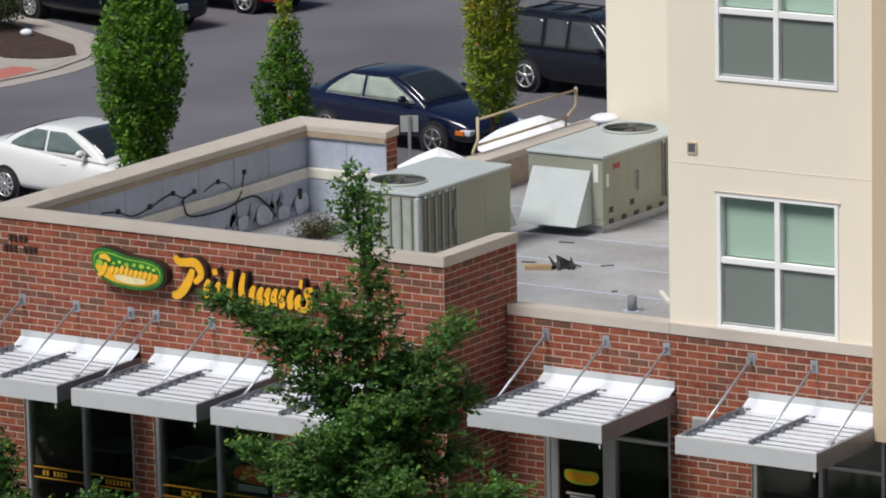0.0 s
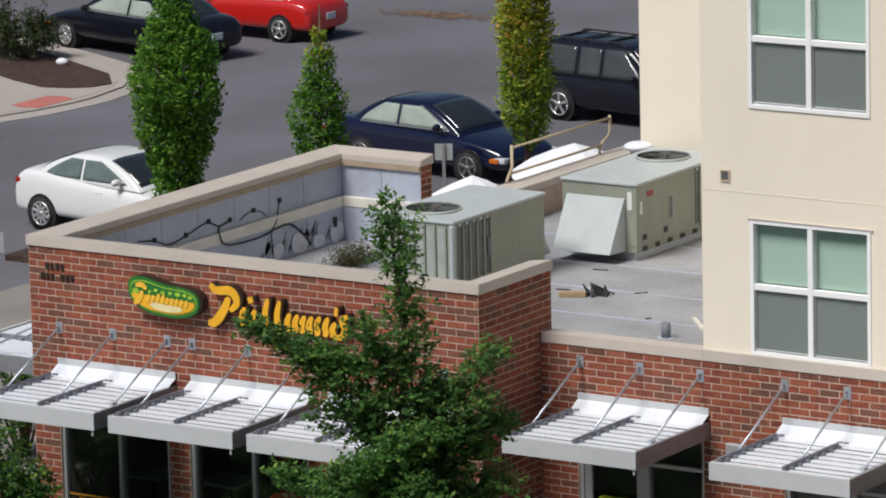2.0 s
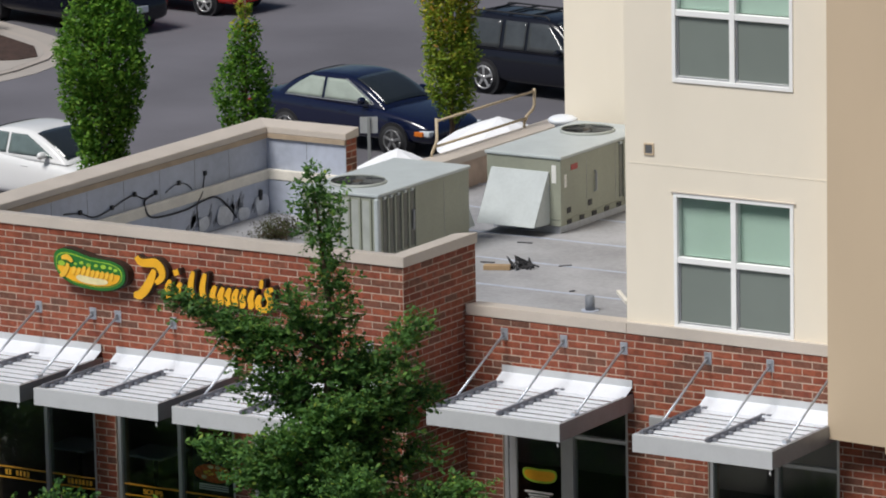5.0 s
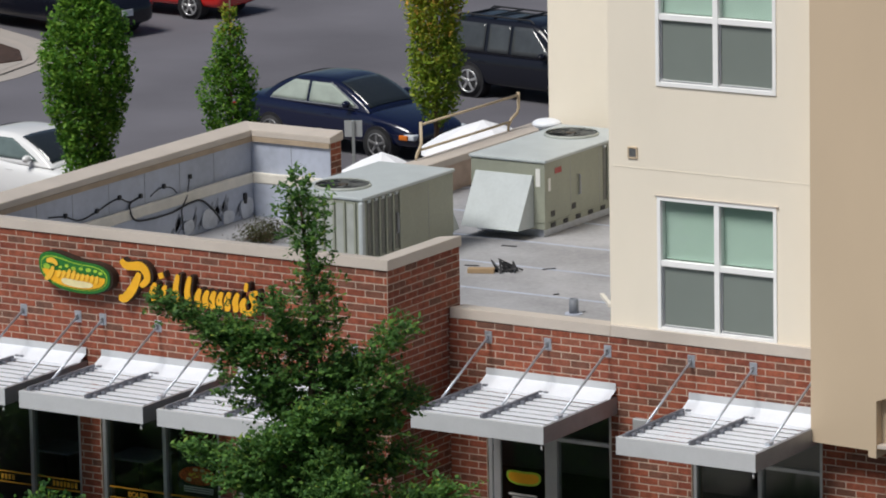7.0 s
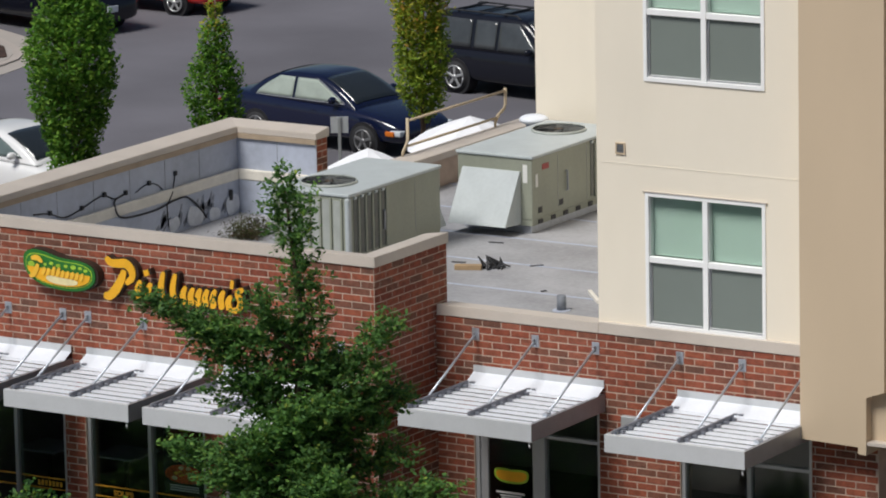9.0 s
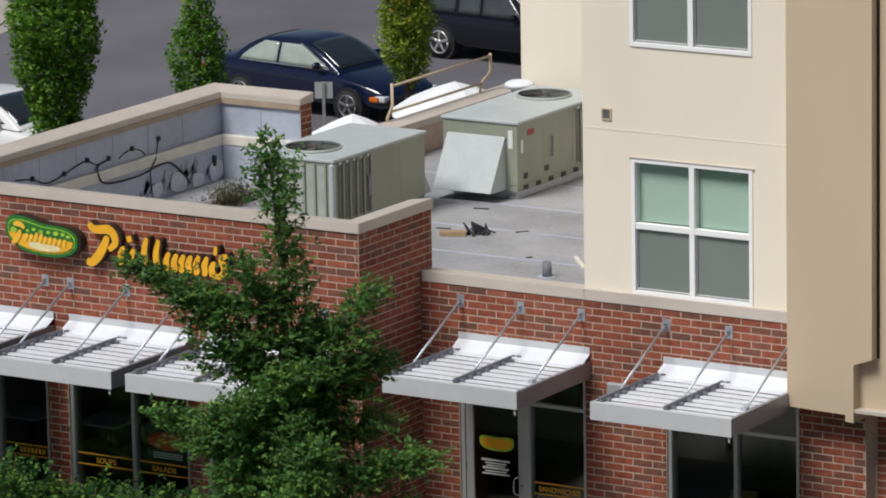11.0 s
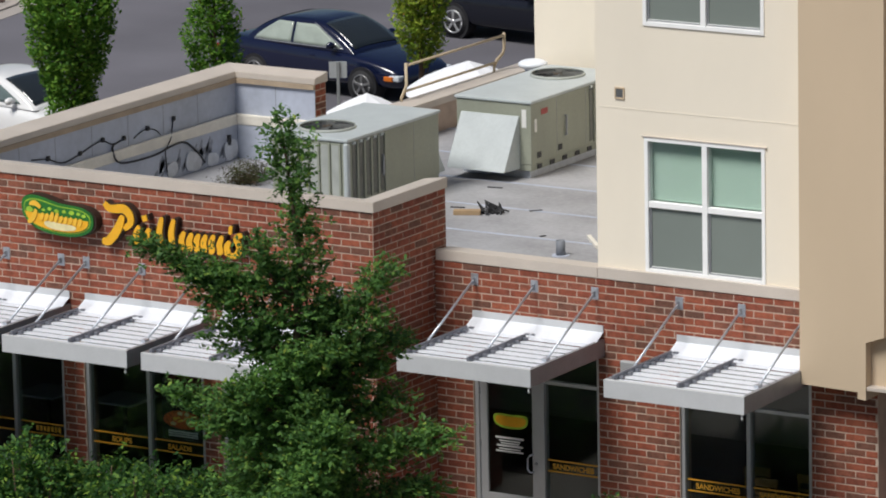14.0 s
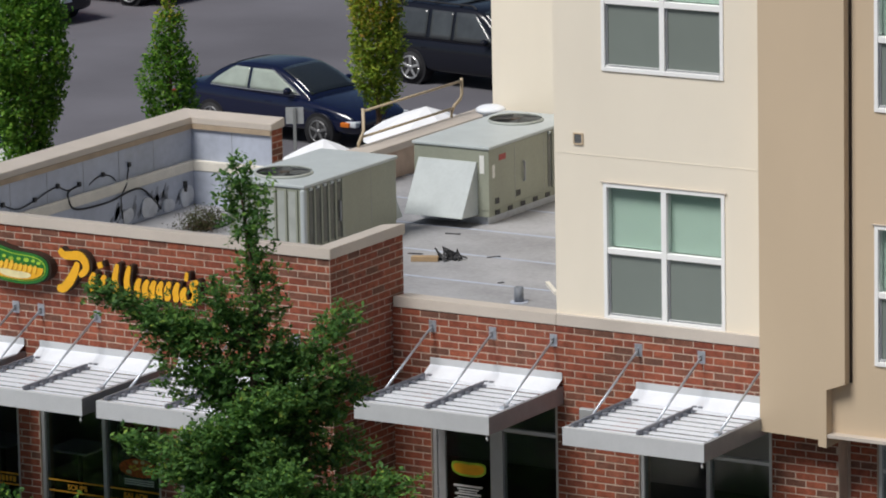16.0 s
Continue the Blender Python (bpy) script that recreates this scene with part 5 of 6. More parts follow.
# ---- patio umbrellas ----
def umbrella(x, y, r, z, rz):
    u = thing("patio_umbrella", "white canvas patio umbrella standing open beside the building", "umbrella", x, y, 0.12, rz, "patio umbrellas")
    n = 8
    verts, faces = [(0, 0, z)], []
    for ring, (f, dz) in enumerate(((0.35, 0.13), (0.7, 0.30), (1.0, 0.52))):
        for i in range(n * 4):
            a = 2 * math.pi * i / (n * 4)
            k = (i % 4) / 4.0
            sag = 1 - 0.06 * math.sin(math.pi * k) * f
            verts.append((r * f * math.cos(a) * sag, r * f * math.sin(a) * sag, z - dz - 0.05 * math.sin(math.pi * k) * f))
    m = n * 4
    for i in range(m):
        faces.append((0, 1 + i, 1 + (i + 1) % m))
        for q in (0, 1):
            faces.append((1 + q * m + i, 1 + (q + 1) * m + i, 1 + (q + 1) * m + (i + 1) % m, 1 + q * m + (i + 1) % m))
    can = polymesh("canopy", verts, faces, M["canvas"], u, "white canvas canopy")
    sol = can.modifiers.new("thick", "SOLIDIFY")
    sol.thickness = 0.008
    bm = bmesh.new()
    rod(bm, (0, 0, 0), (0, 0, z - 0.01), 0.024)
    part("pole", bm, M["alu"], u)
    bm = bmesh.new()
    rod(bm, (0, 0, 0), (0, 0, 0.07), 0.28, 24)
    part("foot", bm, M["post"], u)
    for i in range(n):
        a = 2 * math.pi * i / n
        bm = bmesh.new()
        rod(bm, (0.03 * math.cos(a), 0.03 * math.sin(a), z - 0.03), (r * 0.98 * math.cos(a), r * 0.98 * math.sin(a), z - 0.54), 0.008, 6)
        part("rib", bm, M["alu"], u)
    return u


umbrella(-8.65, 16.6, 1.15, 3.26, 10)
umbrella(-8.75, 13.5, 0.95, 3.22, 30)


# ---- posts with sign plates seen from behind ----
def sign_post(x, y, h, w, hh, rz):
    s = thing("sign_post", "grey steel post with a blank metal sign back", "sign post", x, y, 0.12 if x > -19 else 0.0, rz, "sign posts by the car park")
    bm = bmesh.new()
    box(bm, -0.03, 0.03, -0.02, 0.02, 0, h, 0.006)
    part("post", bm, M["post"], s)
    block("plate", M["sign_back"], s, -w / 2, w / 2, 0.021, 0.026, h - hh, h, 0.002, "bare metal sign plate")
    return s


sign_post(-17.53, 11.66, 1.78, 0.40, 0.36, 30)
sign_post(-15.6, 23.15, 1.60, 0.34, 0.32, 30)


# ---- cars ----
def car(name, label, x, y, rz, L, Wd, deck, cabin, paint, glass, wheel_r, axles, rim, trim=None, suv=False, kind_extra=""):
    """A car from stations. deck: (s, height, half-width factor) along its length; cabin: rear foot, roof rear, roof front, screen foot (fractions) and heights."""
    c = thing(name, label, "car", x, y, 0.0, rz)
    hw = Wd / 2
    bm = bmesh.new()
    rings = []
    for s, z, f in deck:
        w = hw * f
        xx = (s - 0.5) * L
        low = 0.24 + (0.10 if s in (deck[0][0], deck[-1][0]) else 0)
        prof = [(-w * 0.90, low), (-w * 0.99, low + 0.14), (-w, (low + z) * 0.55), (-w * 0.97, z - 0.08), (-w * 0.86, z), (0, z + 0.035)]
        prof = prof + [(-a, b) for a, b in prof[-2::-1]]
        rings.append([bm.verts.new((xx, a, b)) for a, b in prof])
    for a, b in zip(rings, rings[1:]):
        for i in range(len(a) - 1):
            bm.faces.new((a[i], a[i + 1], b[i + 1], b[i]))
        bm.faces.new((a[-1], a[0], b[0], b[-1]))
    bm.faces.new(rings[0][::-1])
    bm.faces.new(rings[-1])
    body = part("body", bm, paint, c, "", True)
    sub = body.modifiers.new("smooth", "SUBSURF")
    sub.levels = sub.render_levels = 2
    # cabin: one smooth shell x -> (roof height, base half-width, roof half-width)
    (s0, s1, s2, s3), zb, zr = cabin
    bw, tw = hw * 0.90, hw * 0.70
    X0, X1, X2, X3 = [(s - 0.5) * L for s in (s0, s1, s2, s3)]
    lo = zb - 0.08
    keys = [(X0, zb - 0.04, bw * 0.93, bw * 0.90), (X0 + (X1 - X0) * 0.5, zb + (zr - zb) * 0.58, bw * 0.98, tw * 1.06), (X1, zr - 0.03, bw, tw), ((X1 + X2) / 2, zr + 0.01, bw, tw * 1.02), (X2, zr - 0.03, bw, tw), (X2 + (X3 - X2) * 0.5, zb + (zr - zb) * 0.55, bw * 0.98, tw * 1.08), (X3, zb - 0.04, bw * 0.93, bw * 0.90)]

    def shell(xx):
        xx = min(max(xx, X0), X3)
        for i in range(len(keys) - 1):
            if xx <= keys[i + 1][0] + 1e-6:
                p, q = keys[i], keys[i + 1]
                o, r = keys[max(i - 1, 0)], keys[min(i + 2, len(keys) - 1)]
                d = q[0] - p[0]
                t = (xx - p[0]) / d
                out = []
                for k in (1, 2, 3):
                    m0 = (q[k] - o[k]) / max(q[0] - o[0], 1e-6) * d
                    m1 = (r[k] - p[k]) / max(r[0] - p[0], 1e-6) * d
                    out.append((2 * t**3 - 3 * t**2 + 1) * p[k] + (t**3 - 2 * t**2 + t) * m0 + (-2 * t**3 + 3 * t**2) * q[k] + (t**3 - t**2) * m1)
                return out
        return list(keys[-1][1:])

    def side_y(xx, z):
        hi, b_, t_ = shell(xx)
        k = min(max((z - lo) / max(hi - 0.05 - lo, 0.02), 0), 1)
        return b_ + (t_ - b_) * k ** 1.15

    def top_z(xx, y):
        hi, b_, t_ = shell(xx)
        k = min(abs(y) / t_, 1.0)
        return hi - 0.05 * k ** 3.5

    bm = bmesh.new()
    rings = []
    n = 34
    for i in range(n + 1):
        xx = X0 + (X3 - X0) * i / n
        hi, b_, t_ = shell(xx)
        half = [(side_y(xx, lo + (hi - 0.05 - lo) * k / 6), lo + (hi - 0.05 - lo) * k / 6) for k in range(7)]
        half += [(t_ * (1 - k / 5), top_z(xx, t_ * (1 - k / 5))) for k in range(1, 6)]
        prof = [(-y_, z_) for y_, z_ in half] + [(y_, z_) for y_, z_ in half[-2::-1]]
        rings.append([bm.verts.new((xx, y_, z_)) for y_, z_ in prof])
    for a, b in zip(rings, rings[1:]):
        for i in range(len(a) - 1):
            bm.faces.new((a[i], a[i + 1], b[i + 1], b[i]))
        bm.faces.new((a[-1], a[0], b[0], b[-1]))
    bm.faces.new(rings[0][::-1])
    bm.faces.new(rings[-1])
    part("cabin", bm, paint, c, "", True)

    def patch(nm, grid, mat, label=""):
        """A thin pane through a grid of points, with a rim."""
        bm = bmesh.new()
        vs = [[bm.verts.new(p) for p in row] for row in grid]
        for a, b in zip(vs, vs[1:]):
            for i in range(len(a) - 1):
                bm.faces.new((a[i], a[i + 1], b[i + 1], b[i]))
        ob = part(nm, bm, mat, c, label, True)
        so = ob.modifiers.new("thick", "SOLIDIFY")
        so.thickness, so.offset = 0.008, 0
        return ob

    z1, z2 = zb + 0.02, zr - 0.10

    def lean(z, rear):
        k = (z - z1) / (z2 - z1)
        f = X0 + (X1 - X0) * (0.40 + 0.62 * k ** 1.3) if rear else X3 + (X2 - X3) * (0.30 + 0.74 * k ** 1.1)
        return f

    def side_pane(xa, xb, sgn):
        """Between two edges given as functions of height."""
        return [[(x_, sgn * (side_y(x_, z) + 0.010), z) for x_ in (xa(z) + (xb(z) - xa(z)) * j / 8 for j in range(9))] for z in (z1 + (z2 - z1) * i / 6 for i in range(7))]

    xm = X1 + (X2 - X1) * (0.42 if not suv else 0.73)
    xq = X1 + (X2 - X1) * 0.44
    for sgn in (-1, 1):
        if suv:
            patch("side_glass", side_pane(lambda z: lean(z, True) + 0.10, lambda z: xq - 0.05, sgn), glass)
            patch("side_glass", side_pane(lambda z: xq + 0.05, lambda z: xm - 0.04, sgn), glass)
        else:
            patch("side_glass", side_pane(lambda z: lean(z, True), lambda z: xm - 0.035, sgn), glass)
        patch("side_glass", side_pane(lambda z: xm + 0.035, lambda z: lean(z, False) - 0.06, sgn), glass)
        # silver tube added below the windows as the pale reflection along the belt
        if trim:
            bm = bmesh.new()
            tube(bm, [(x_, sgn * (side_y(x_, z1 - 0.02) + 0.012), z1 - 0.02) for x_ in (lean(z1, True) + (lean(z1, False) - lean(z1, True)) * j / 8 for j in range(9))], 0.013, 6)
            part("belt_trim", bm, trim, c, "bright belt strip for the body's reflection")
        if trim and not suv:
            bm = bmesh.new()
            zs = [z1 + (z2 + 0.02 - z1) * j / 6 for j in range(7)]
            tube(bm, [(lean(z, False) - 0.03, sgn * (side_y(lean(z, False) - 0.03, z) + 0.008), z) for z in zs], 0.008, 6)
            part("pillar_trim", bm, trim, c)
        bm = bmesh.new()
        xx = lean(z1, False) - 0.20
        yb = side_y(xx, z1)
        bmesh.ops.create_uvsphere(bm, u_segments=14, v_segments=8, radius=0.1, matrix=Matrix.Translation((xx, sgn * (yb + 0.15), z1 + 0.06)) @ Matrix.Diagonal((0.75, 1.15, 0.75, 1)))
        rod(bm, (xx, sgn * (yb - 0.03), z1 + 0.02), (xx, sgn * (yb + 0.12), z1 + 0.05), 0.025, 8)
        part("mirror", bm, paint, c, "", True)
        for q in (0.36, 0.66):
            xx = X0 + (X3 - X0) * q
            bm = bmesh.new()
            box(bm, xx - 0.09, xx + 0.09, sgn * (hw * 0.965) - 0.014, sgn * (hw * 0.965) + 0.014, zb - 0.19, zb - 0.16, 0.005)
            part("door_handle", bm, paint, c)
    for nm, (xa, xb) in (("windscreen", (X3, X2)), ("rear_glass", (X0, X1))):
        grid = []
        for i in range(9):
            xx = xa + (xb - xa) * (0.10 + 0.82 * i / 8)
            ww = shell(xx)[2] * 0.90
            sl = math.copysign(0.008, xa - xb)
            grid.append([(xx + sl, ww * j / 6, top_z(xx, ww * j / 6) + 0.010) for j in range(-6, 7)])
        patch(nm, grid, M["car_glass"])
    # wheels
    for fx in axles:
        for sgn in (-1, 1):
            xx, yy = (fx - 0.5) * L, sgn * (hw - 0.10)
            bm = bmesh.new()
            rod(bm, (xx, sgn * (hw - 0.30), wheel_r), (xx, sgn * (hw - 0.004), wheel_r), wheel_r + 0.05, 28)
            part("wheel_arch", bm, M["black"], c)
            bm = bmesh.new()
            vs = rod(bm, (xx, sgn * (hw - 0.22), wheel_r), (xx, sgn * (hw + 0.012), wheel_r), wheel_r, 32)
            bmesh.ops.bevel(bm, geom=[e for e in bm.edges if e.calc_length() < 0.15], offset=0.02, segments=2, affect="EDGES")
            wheel = part("wheel", bm, M["tyre"], c, "", True)
            bm = bmesh.new()
            o = sgn * (hw + 0.014)
            tube(bm, [(xx + wheel_r * 0.66 * math.cos(2 * math.pi * i / 28), o, wheel_r + wheel_r * 0.66 * math.sin(2 * math.pi * i / 28)) for i in range(29)], 0.02, 6)
            for i in range(rim):
                a = 2 * math.pi * i / rim + 0.3
                m = Matrix.Translation((xx, o, wheel_r)) @ Matrix.Rotation(-a, 4, "Y")
                box(bm, 0.02, wheel_r * 0.66, -0.012, 0.012, -0.028, 0.028, 0.006, m)
            rod(bm, (xx, o - 0.015, wheel_r), (xx, o + 0.015, wheel_r), 0.055, 14)
            part("rim", bm, M["rim_dark"] if kind_extra == "dark" else M["alloy"], wheel, "dark rim" if kind_extra == "dark" else "alloy rim", True)
    # lamps and plates
    zt, zh = deck[1][1] - 0.16, deck[-2][1] - 0.10
    for sgn in (-1, 1):
        bm = bmesh.new()
        box(bm, -L / 2 + 0.10, -L / 2 + 0.32, sgn * hw * 0.76 - 0.15, sgn * hw * 0.76 + 0.12, zt - 0.07, zt + 0.05, 0.04)
        part("tail_lamp", bm, M["lens_red"], c)
        bm = bmesh.new()
        box(bm, L / 2 - 0.34, L / 2 - 0.06, sgn * hw * 0.72 - 0.17, sgn * hw * 0.72 + 0.16, zh - 0.10, zh + 0.02, 0.03)
        part("headlamp", bm, M["plate"], c, "clear headlamp")
        bm = bmesh.new()
        box(bm, L / 2 - 0.42, L / 2 - 0.20, sgn * hw * 0.90 - 0.05, sgn * hw * 0.90 + 0.055, zh - 0.10, zh + 0.0, 0.02)
        part("indicator", bm, M["lens_amber"], c, "amber indicator")
    block("number_plate", M["plate"], c, -L / 2 - 0.005, -L / 2 + 0.02, -0.16, 0.16, zt - 0.22, zt - 0.07, 0.004)
    if suv:
        for sgn in (-1, 1):
            bm = bmesh.new()
            tube(bm, [(X1 + 0.05, sgn * tw * 0.85, zr - 0.03), (X1 + 0.15, sgn * tw * 0.85, zr + 0.04), (X2 - 0.25, sgn * tw * 0.85, zr + 0.04), (X2 - 0.15, sgn * tw * 0.85, zr - 0.03)], 0.02)
            part("roof_rail", bm, M["black"], c)
        for f in (0.15, 0.42, 0.72):
            xx = X1 + (X2 - X1) * f
            bm = bmesh.new()
            rod(bm, (xx, -tw * 0.85, zr + 0.04), (xx, tw * 0.85, zr + 0.04), 0.02, 8)
            part("roof_bar", bm, M["black"], c)
    return c


SEDAN = [(0.0, 0.62, 0.80), (0.022, 0.90, 0.91), (0.08, 1.00, 0.96), (0.20, 1.02, 1.0), (0.45, 0.97, 1.0), (0.68, 0.96, 1.0), (0.80, 0.90, 0.99), (0.92, 0.78, 0.93), (0.98, 0.66, 0.85), (1.0, 0.54, 0.74)]
car("sedan_car", "navy four-door saloon with a silver belt strip for its reflection, parked in the lot", -19.31, 28.65, -8, 5.05, 1.87, SEDAN, ((0.15, 0.34, 0.555, 0.755), 0.985, 1.50), M["car_navy"], M["car_glass_pale"], 0.325, (0.245, 0.812), 5, M["car_silver"], kind_extra="dark")
WHITE = [(0.0, 0.66, 0.84), (0.02, 1.08, 0.93), (0.09, 1.19, 0.97), (0.20, 1.15, 1.0), (0.45, 1.05, 1.0), (0.66, 1.01, 1.0), (0.82, 0.92, 0.98), (0.93, 0.80, 0.90), (0.985, 0.66, 0.80), (1.0, 0.56, 0.70)]
car("sedan_car", "white four-door saloon with alloy wheels parked in the lot", -21.08, 20.53, -8, 4.85, 1.82, WHITE, ((0.09, 0.31, 0.50, 0.71), 1.07, 1.56), M["car_white"], M["car_glass_mid"], 0.335, (0.18, 0.745), 10)
SUVD = [(0.0, 0.66, 0.86), (0.02, 0.96, 0.95), (0.10, 1.00, 0.98), (0.30, 1.00, 1.0), (0.55, 1.00, 1.0), (0.72, 1.01, 1.0), (0.85, 0.97, 0.98), (0.95, 0.90, 0.95), (0.99, 0.76, 0.90), (1.0, 0.6, 0.82)]
car("suv_car", "dark navy sport-utility car with roof bars", -18.43, 35.17, -8, 4.7, 1.84, SUVD, ((0.01, 0.06, 0.55, 0.72), 0.99, 1.70), M["car_black"], M["car_glass_suv"], 0.36, (0.19, 0.79), 5, None, True)
car("sedan_car", "black saloon parked beside the corner island", -33.75, 38.2, 166, 5.45, 1.92, SEDAN, ((0.10, 0.29, 0.56, 0.76), 0.95, 1.42), M["car_black"], M["car_glass_pale"], 0.32, (0.19, 0.80), 9, M["car_silver"])
car("sedan_car", "bright red saloon parked nose in", -32.75, 41.4, 176, 4.6, 1.74, SEDAN, ((0.10, 0.29, 0.56, 0.76), 0.93, 1.38), M["car_red"], M["car_glass_pale"], 0.31, (0.19, 0.80), 5)


# ---- planting ----
def spray(verts, faces, at, way, long, n, size, rnd, flat=0.5):
    """One leafy twig: n folded leaves fanned round a short line."""
    way = way.normalized()
    for k in range(n):
        p = at + way * long * (k + 0.5) / n + Vector((rnd.gauss(0, 1), rnd.gauss(0, 1), rnd.gauss(0, flat))) * long * 0.22
        t = (way * 0.7 + Vector((rnd.gauss(0, 0.8), rnd.gauss(0, 0.8), rnd.gauss(-0.05, 0.45)))).normalized()
        up = Vector((rnd.gauss(0, 0.45), rnd.gauss(0, 0.45), 1.0)).normalized()
        b = t.cross(up)
        if b.length < 0.1:
            continue
        b = b.normalized()
        up = b.cross(t)
        q = size * rnd.uniform(0.6, 1.3)
        i = len(verts)
        verts += [tuple(p - t * q), tuple(p + t * q * 0.15 + b * q * 0.5 - up * q * 0.16), tuple(p + t * q - up * q * 0.2), tuple(p + t * q * 0.15 - b * q * 0.5 - up * q * 0.16)]
        faces += [(i, i + 1, i + 2), (i, i + 2, i + 3)]


def leaves(centres, count, size, rnd):
    """Leafy twigs scattered through clumps (x, y, z, rx, rz): vertices and faces."""
    verts, faces = [], []
    total = sum((c[3] ** 2 * c[4]) ** 0.72 for c in centres)
    for cx_, cy_, cz_, rx, rz_ in centres:
        for _ in range(int(count * (rx ** 2 * rz_) ** 0.72 / total / 7) + 1):
            d = Vector((rnd.gauss(0, 1), rnd.gauss(0, 1), rnd.gauss(0, 1))).normalized()
            rad = rnd.random() ** 0.45
            p = Vector((cx_ + d.x * rx * rad, cy_ + d.y * rx * rad, cz_ + d.z * rz_ * rad))
            spray(verts, faces, p, d + Vector((0, 0, 0.5)), 0.14, 7, size, rnd)
    return verts, faces


def plant(name, label, category, base, limbs, clumps, count, size, mat, seed, trunk_r, group=""):
    rnd = random.Random(seed)
    t = thing(name, label, category, *base, group=group)
    bm = bmesh.new()
    for pts, r0, r1 in limbs:
        tube(bm, pts, r0, 9, r1)
    part("trunk", bm, M["bark"], t, "", True)
    v, f = leaves(clumps, count, size, rnd)
    polymesh("crown", v, f, mat, t, "", "stuff")
    return t


def columnar(x, y, h, outline, mat, top_mat, top_from, seed, twigs, label, size=0.055, leader=0.0, lean=0.0):
    """An upright tree; outline: (height, half-width) from the lowest leaves to the tip."""
    rnd = random.Random(seed)
    t = thing("columnar_tree", label, "tree", x, y, 0.1, group="columnar trees along the car park")
    limbs = [([(0, 0, 0), (0.02, 0.01, h * 0.4), (lean, 0.02, h * 0.95 + leader)], 0.06, 0.014)]
    crowns = {0: ([], []), 1: ([], [])}

    def half(z):
        for (za, wa), (zb, wb) in zip(outline, outline[1:]):
            if z <= zb:
                return wa + (wb - wa) * (z - za) / (zb - za)
        return outline[-1][1]

    lobes = [(rnd.uniform(0, 6.28), rnd.uniform(outline[0][0], h), rnd.uniform(0.10, 0.24)) for _ in range(16)]
    z0 = outline[0][0]
    total = sum(half(z0 + (h - z0) * (i + 0.5) / 40) for i in range(40)) / 40
    for i in range(twigs):
        z = z0 + (h - z0) * rnd.random()
        w = half(z)
        if rnd.random() > w / total * 0.6:
            continue
        a, q = rnd.uniform(0, 6.283), rnd.random() ** 0.4
        bump = 1.0
        for la, lz, lr in lobes:
            d = math.sin((a - la) / 2) ** 2 * 3 + ((z - lz) / 0.4) ** 2
            bump += 1.5 * lr * math.exp(-d * 2.6) - 0.09 * math.exp(-d * 0.6)
        r = w * q * bump
        p = Vector((lean * z / h + r * math.cos(a), r * math.sin(a), z))
        way = Vector((math.cos(a) * 0.55, math.sin(a) * 0.55, 0.85))
        spray(*crowns[1 if z > top_from + rnd.gauss(0, 0.35) else 0], p, way, 0.2, 6, size * rnd.uniform(0.8, 1.2), rnd)
        if i % 40 == 0:
            limbs.append(([(lean * z / h, 0, max(0.3, z - 0.55)), (p.x * 0.6, p.y * 0.6, z - 0.2), tuple(p)], 0.016, 0.005))
    bm = bmesh.new()
    for pts, r0, r1 in limbs:
        tube(bm, pts, r0, 8, r1)
    part("trunk", bm, M["bark"], t, "", True)
    polymesh("crown", *crowns[0], mat, t, "", "stuff")
    if crowns[1][0]:
        polymesh("crown_top", *crowns[1], top_mat, t, "yellowing upper leaves", "stuff")
    return t


columnar(-19.0, 19.25, 5.15, [(0.55, 0.30), (1.2, 0.42), (2.4, 0.76), (3.2, 0.86), (3.6, 0.76), (4.1, 0.48), (4.6, 0.27), (5.15, 0.10)], M["pear_leaf"], M["pear_leaf"], 9.0, 21, 5600, "upright green columnar tree in the planting strip")
columnar(-19.65, 24.9, 3.2, [(0.4, 0.40), (0.95, 0.50), (1.5, 0.50), (2.0, 0.44), (2.25, 0.30), (2.65, 0.24), (2.95, 0.09), (3.2, 0.06)], M["pear_leaf"], M["turn_leaf"], 2.9, 22, 1500, "small thin columnar tree with gaps in its crown", leader=0.75, lean=0.06)
columnar(-16.15, 27.0, 4.5, [(0.85, 0.16), (1.2, 0.36), (1.6, 0.48), (2.6, 0.52), (3.6, 0.50), (4.2, 0.40), (4.5, 0.2)], M["olive_leaf"], M["turn_leaf"], 2.6, 23, 3600, "columnar tree turning yellow and orange at the top", 0.05)

# young oak in front of the shop: a pointed leader over tiers of long boughs
rnd = random.Random(31)
OX, OY = 1.5, -4.4
oak = thing("oak_tree", "young green oak with level side branches before the shop", "tree", OX, OY, 0.12)
ACROSS, AWAY = Vector((0.848, 0.53, 0)), Vector((-0.53, 0.848, 0))
LEADER = [(6.72, 0.0, 0.13), (6.45, 0.03, 0.25), (6.15, 0.06, 0.27), (5.92, 0.12, 0.15), (5.6, 0.17, 0.19), (5.3, 0.19, 0.25), (4.98, 0.2, 0.27), (4.65, 0.17, 0.32), (4.3, 0.1, 0.36)]
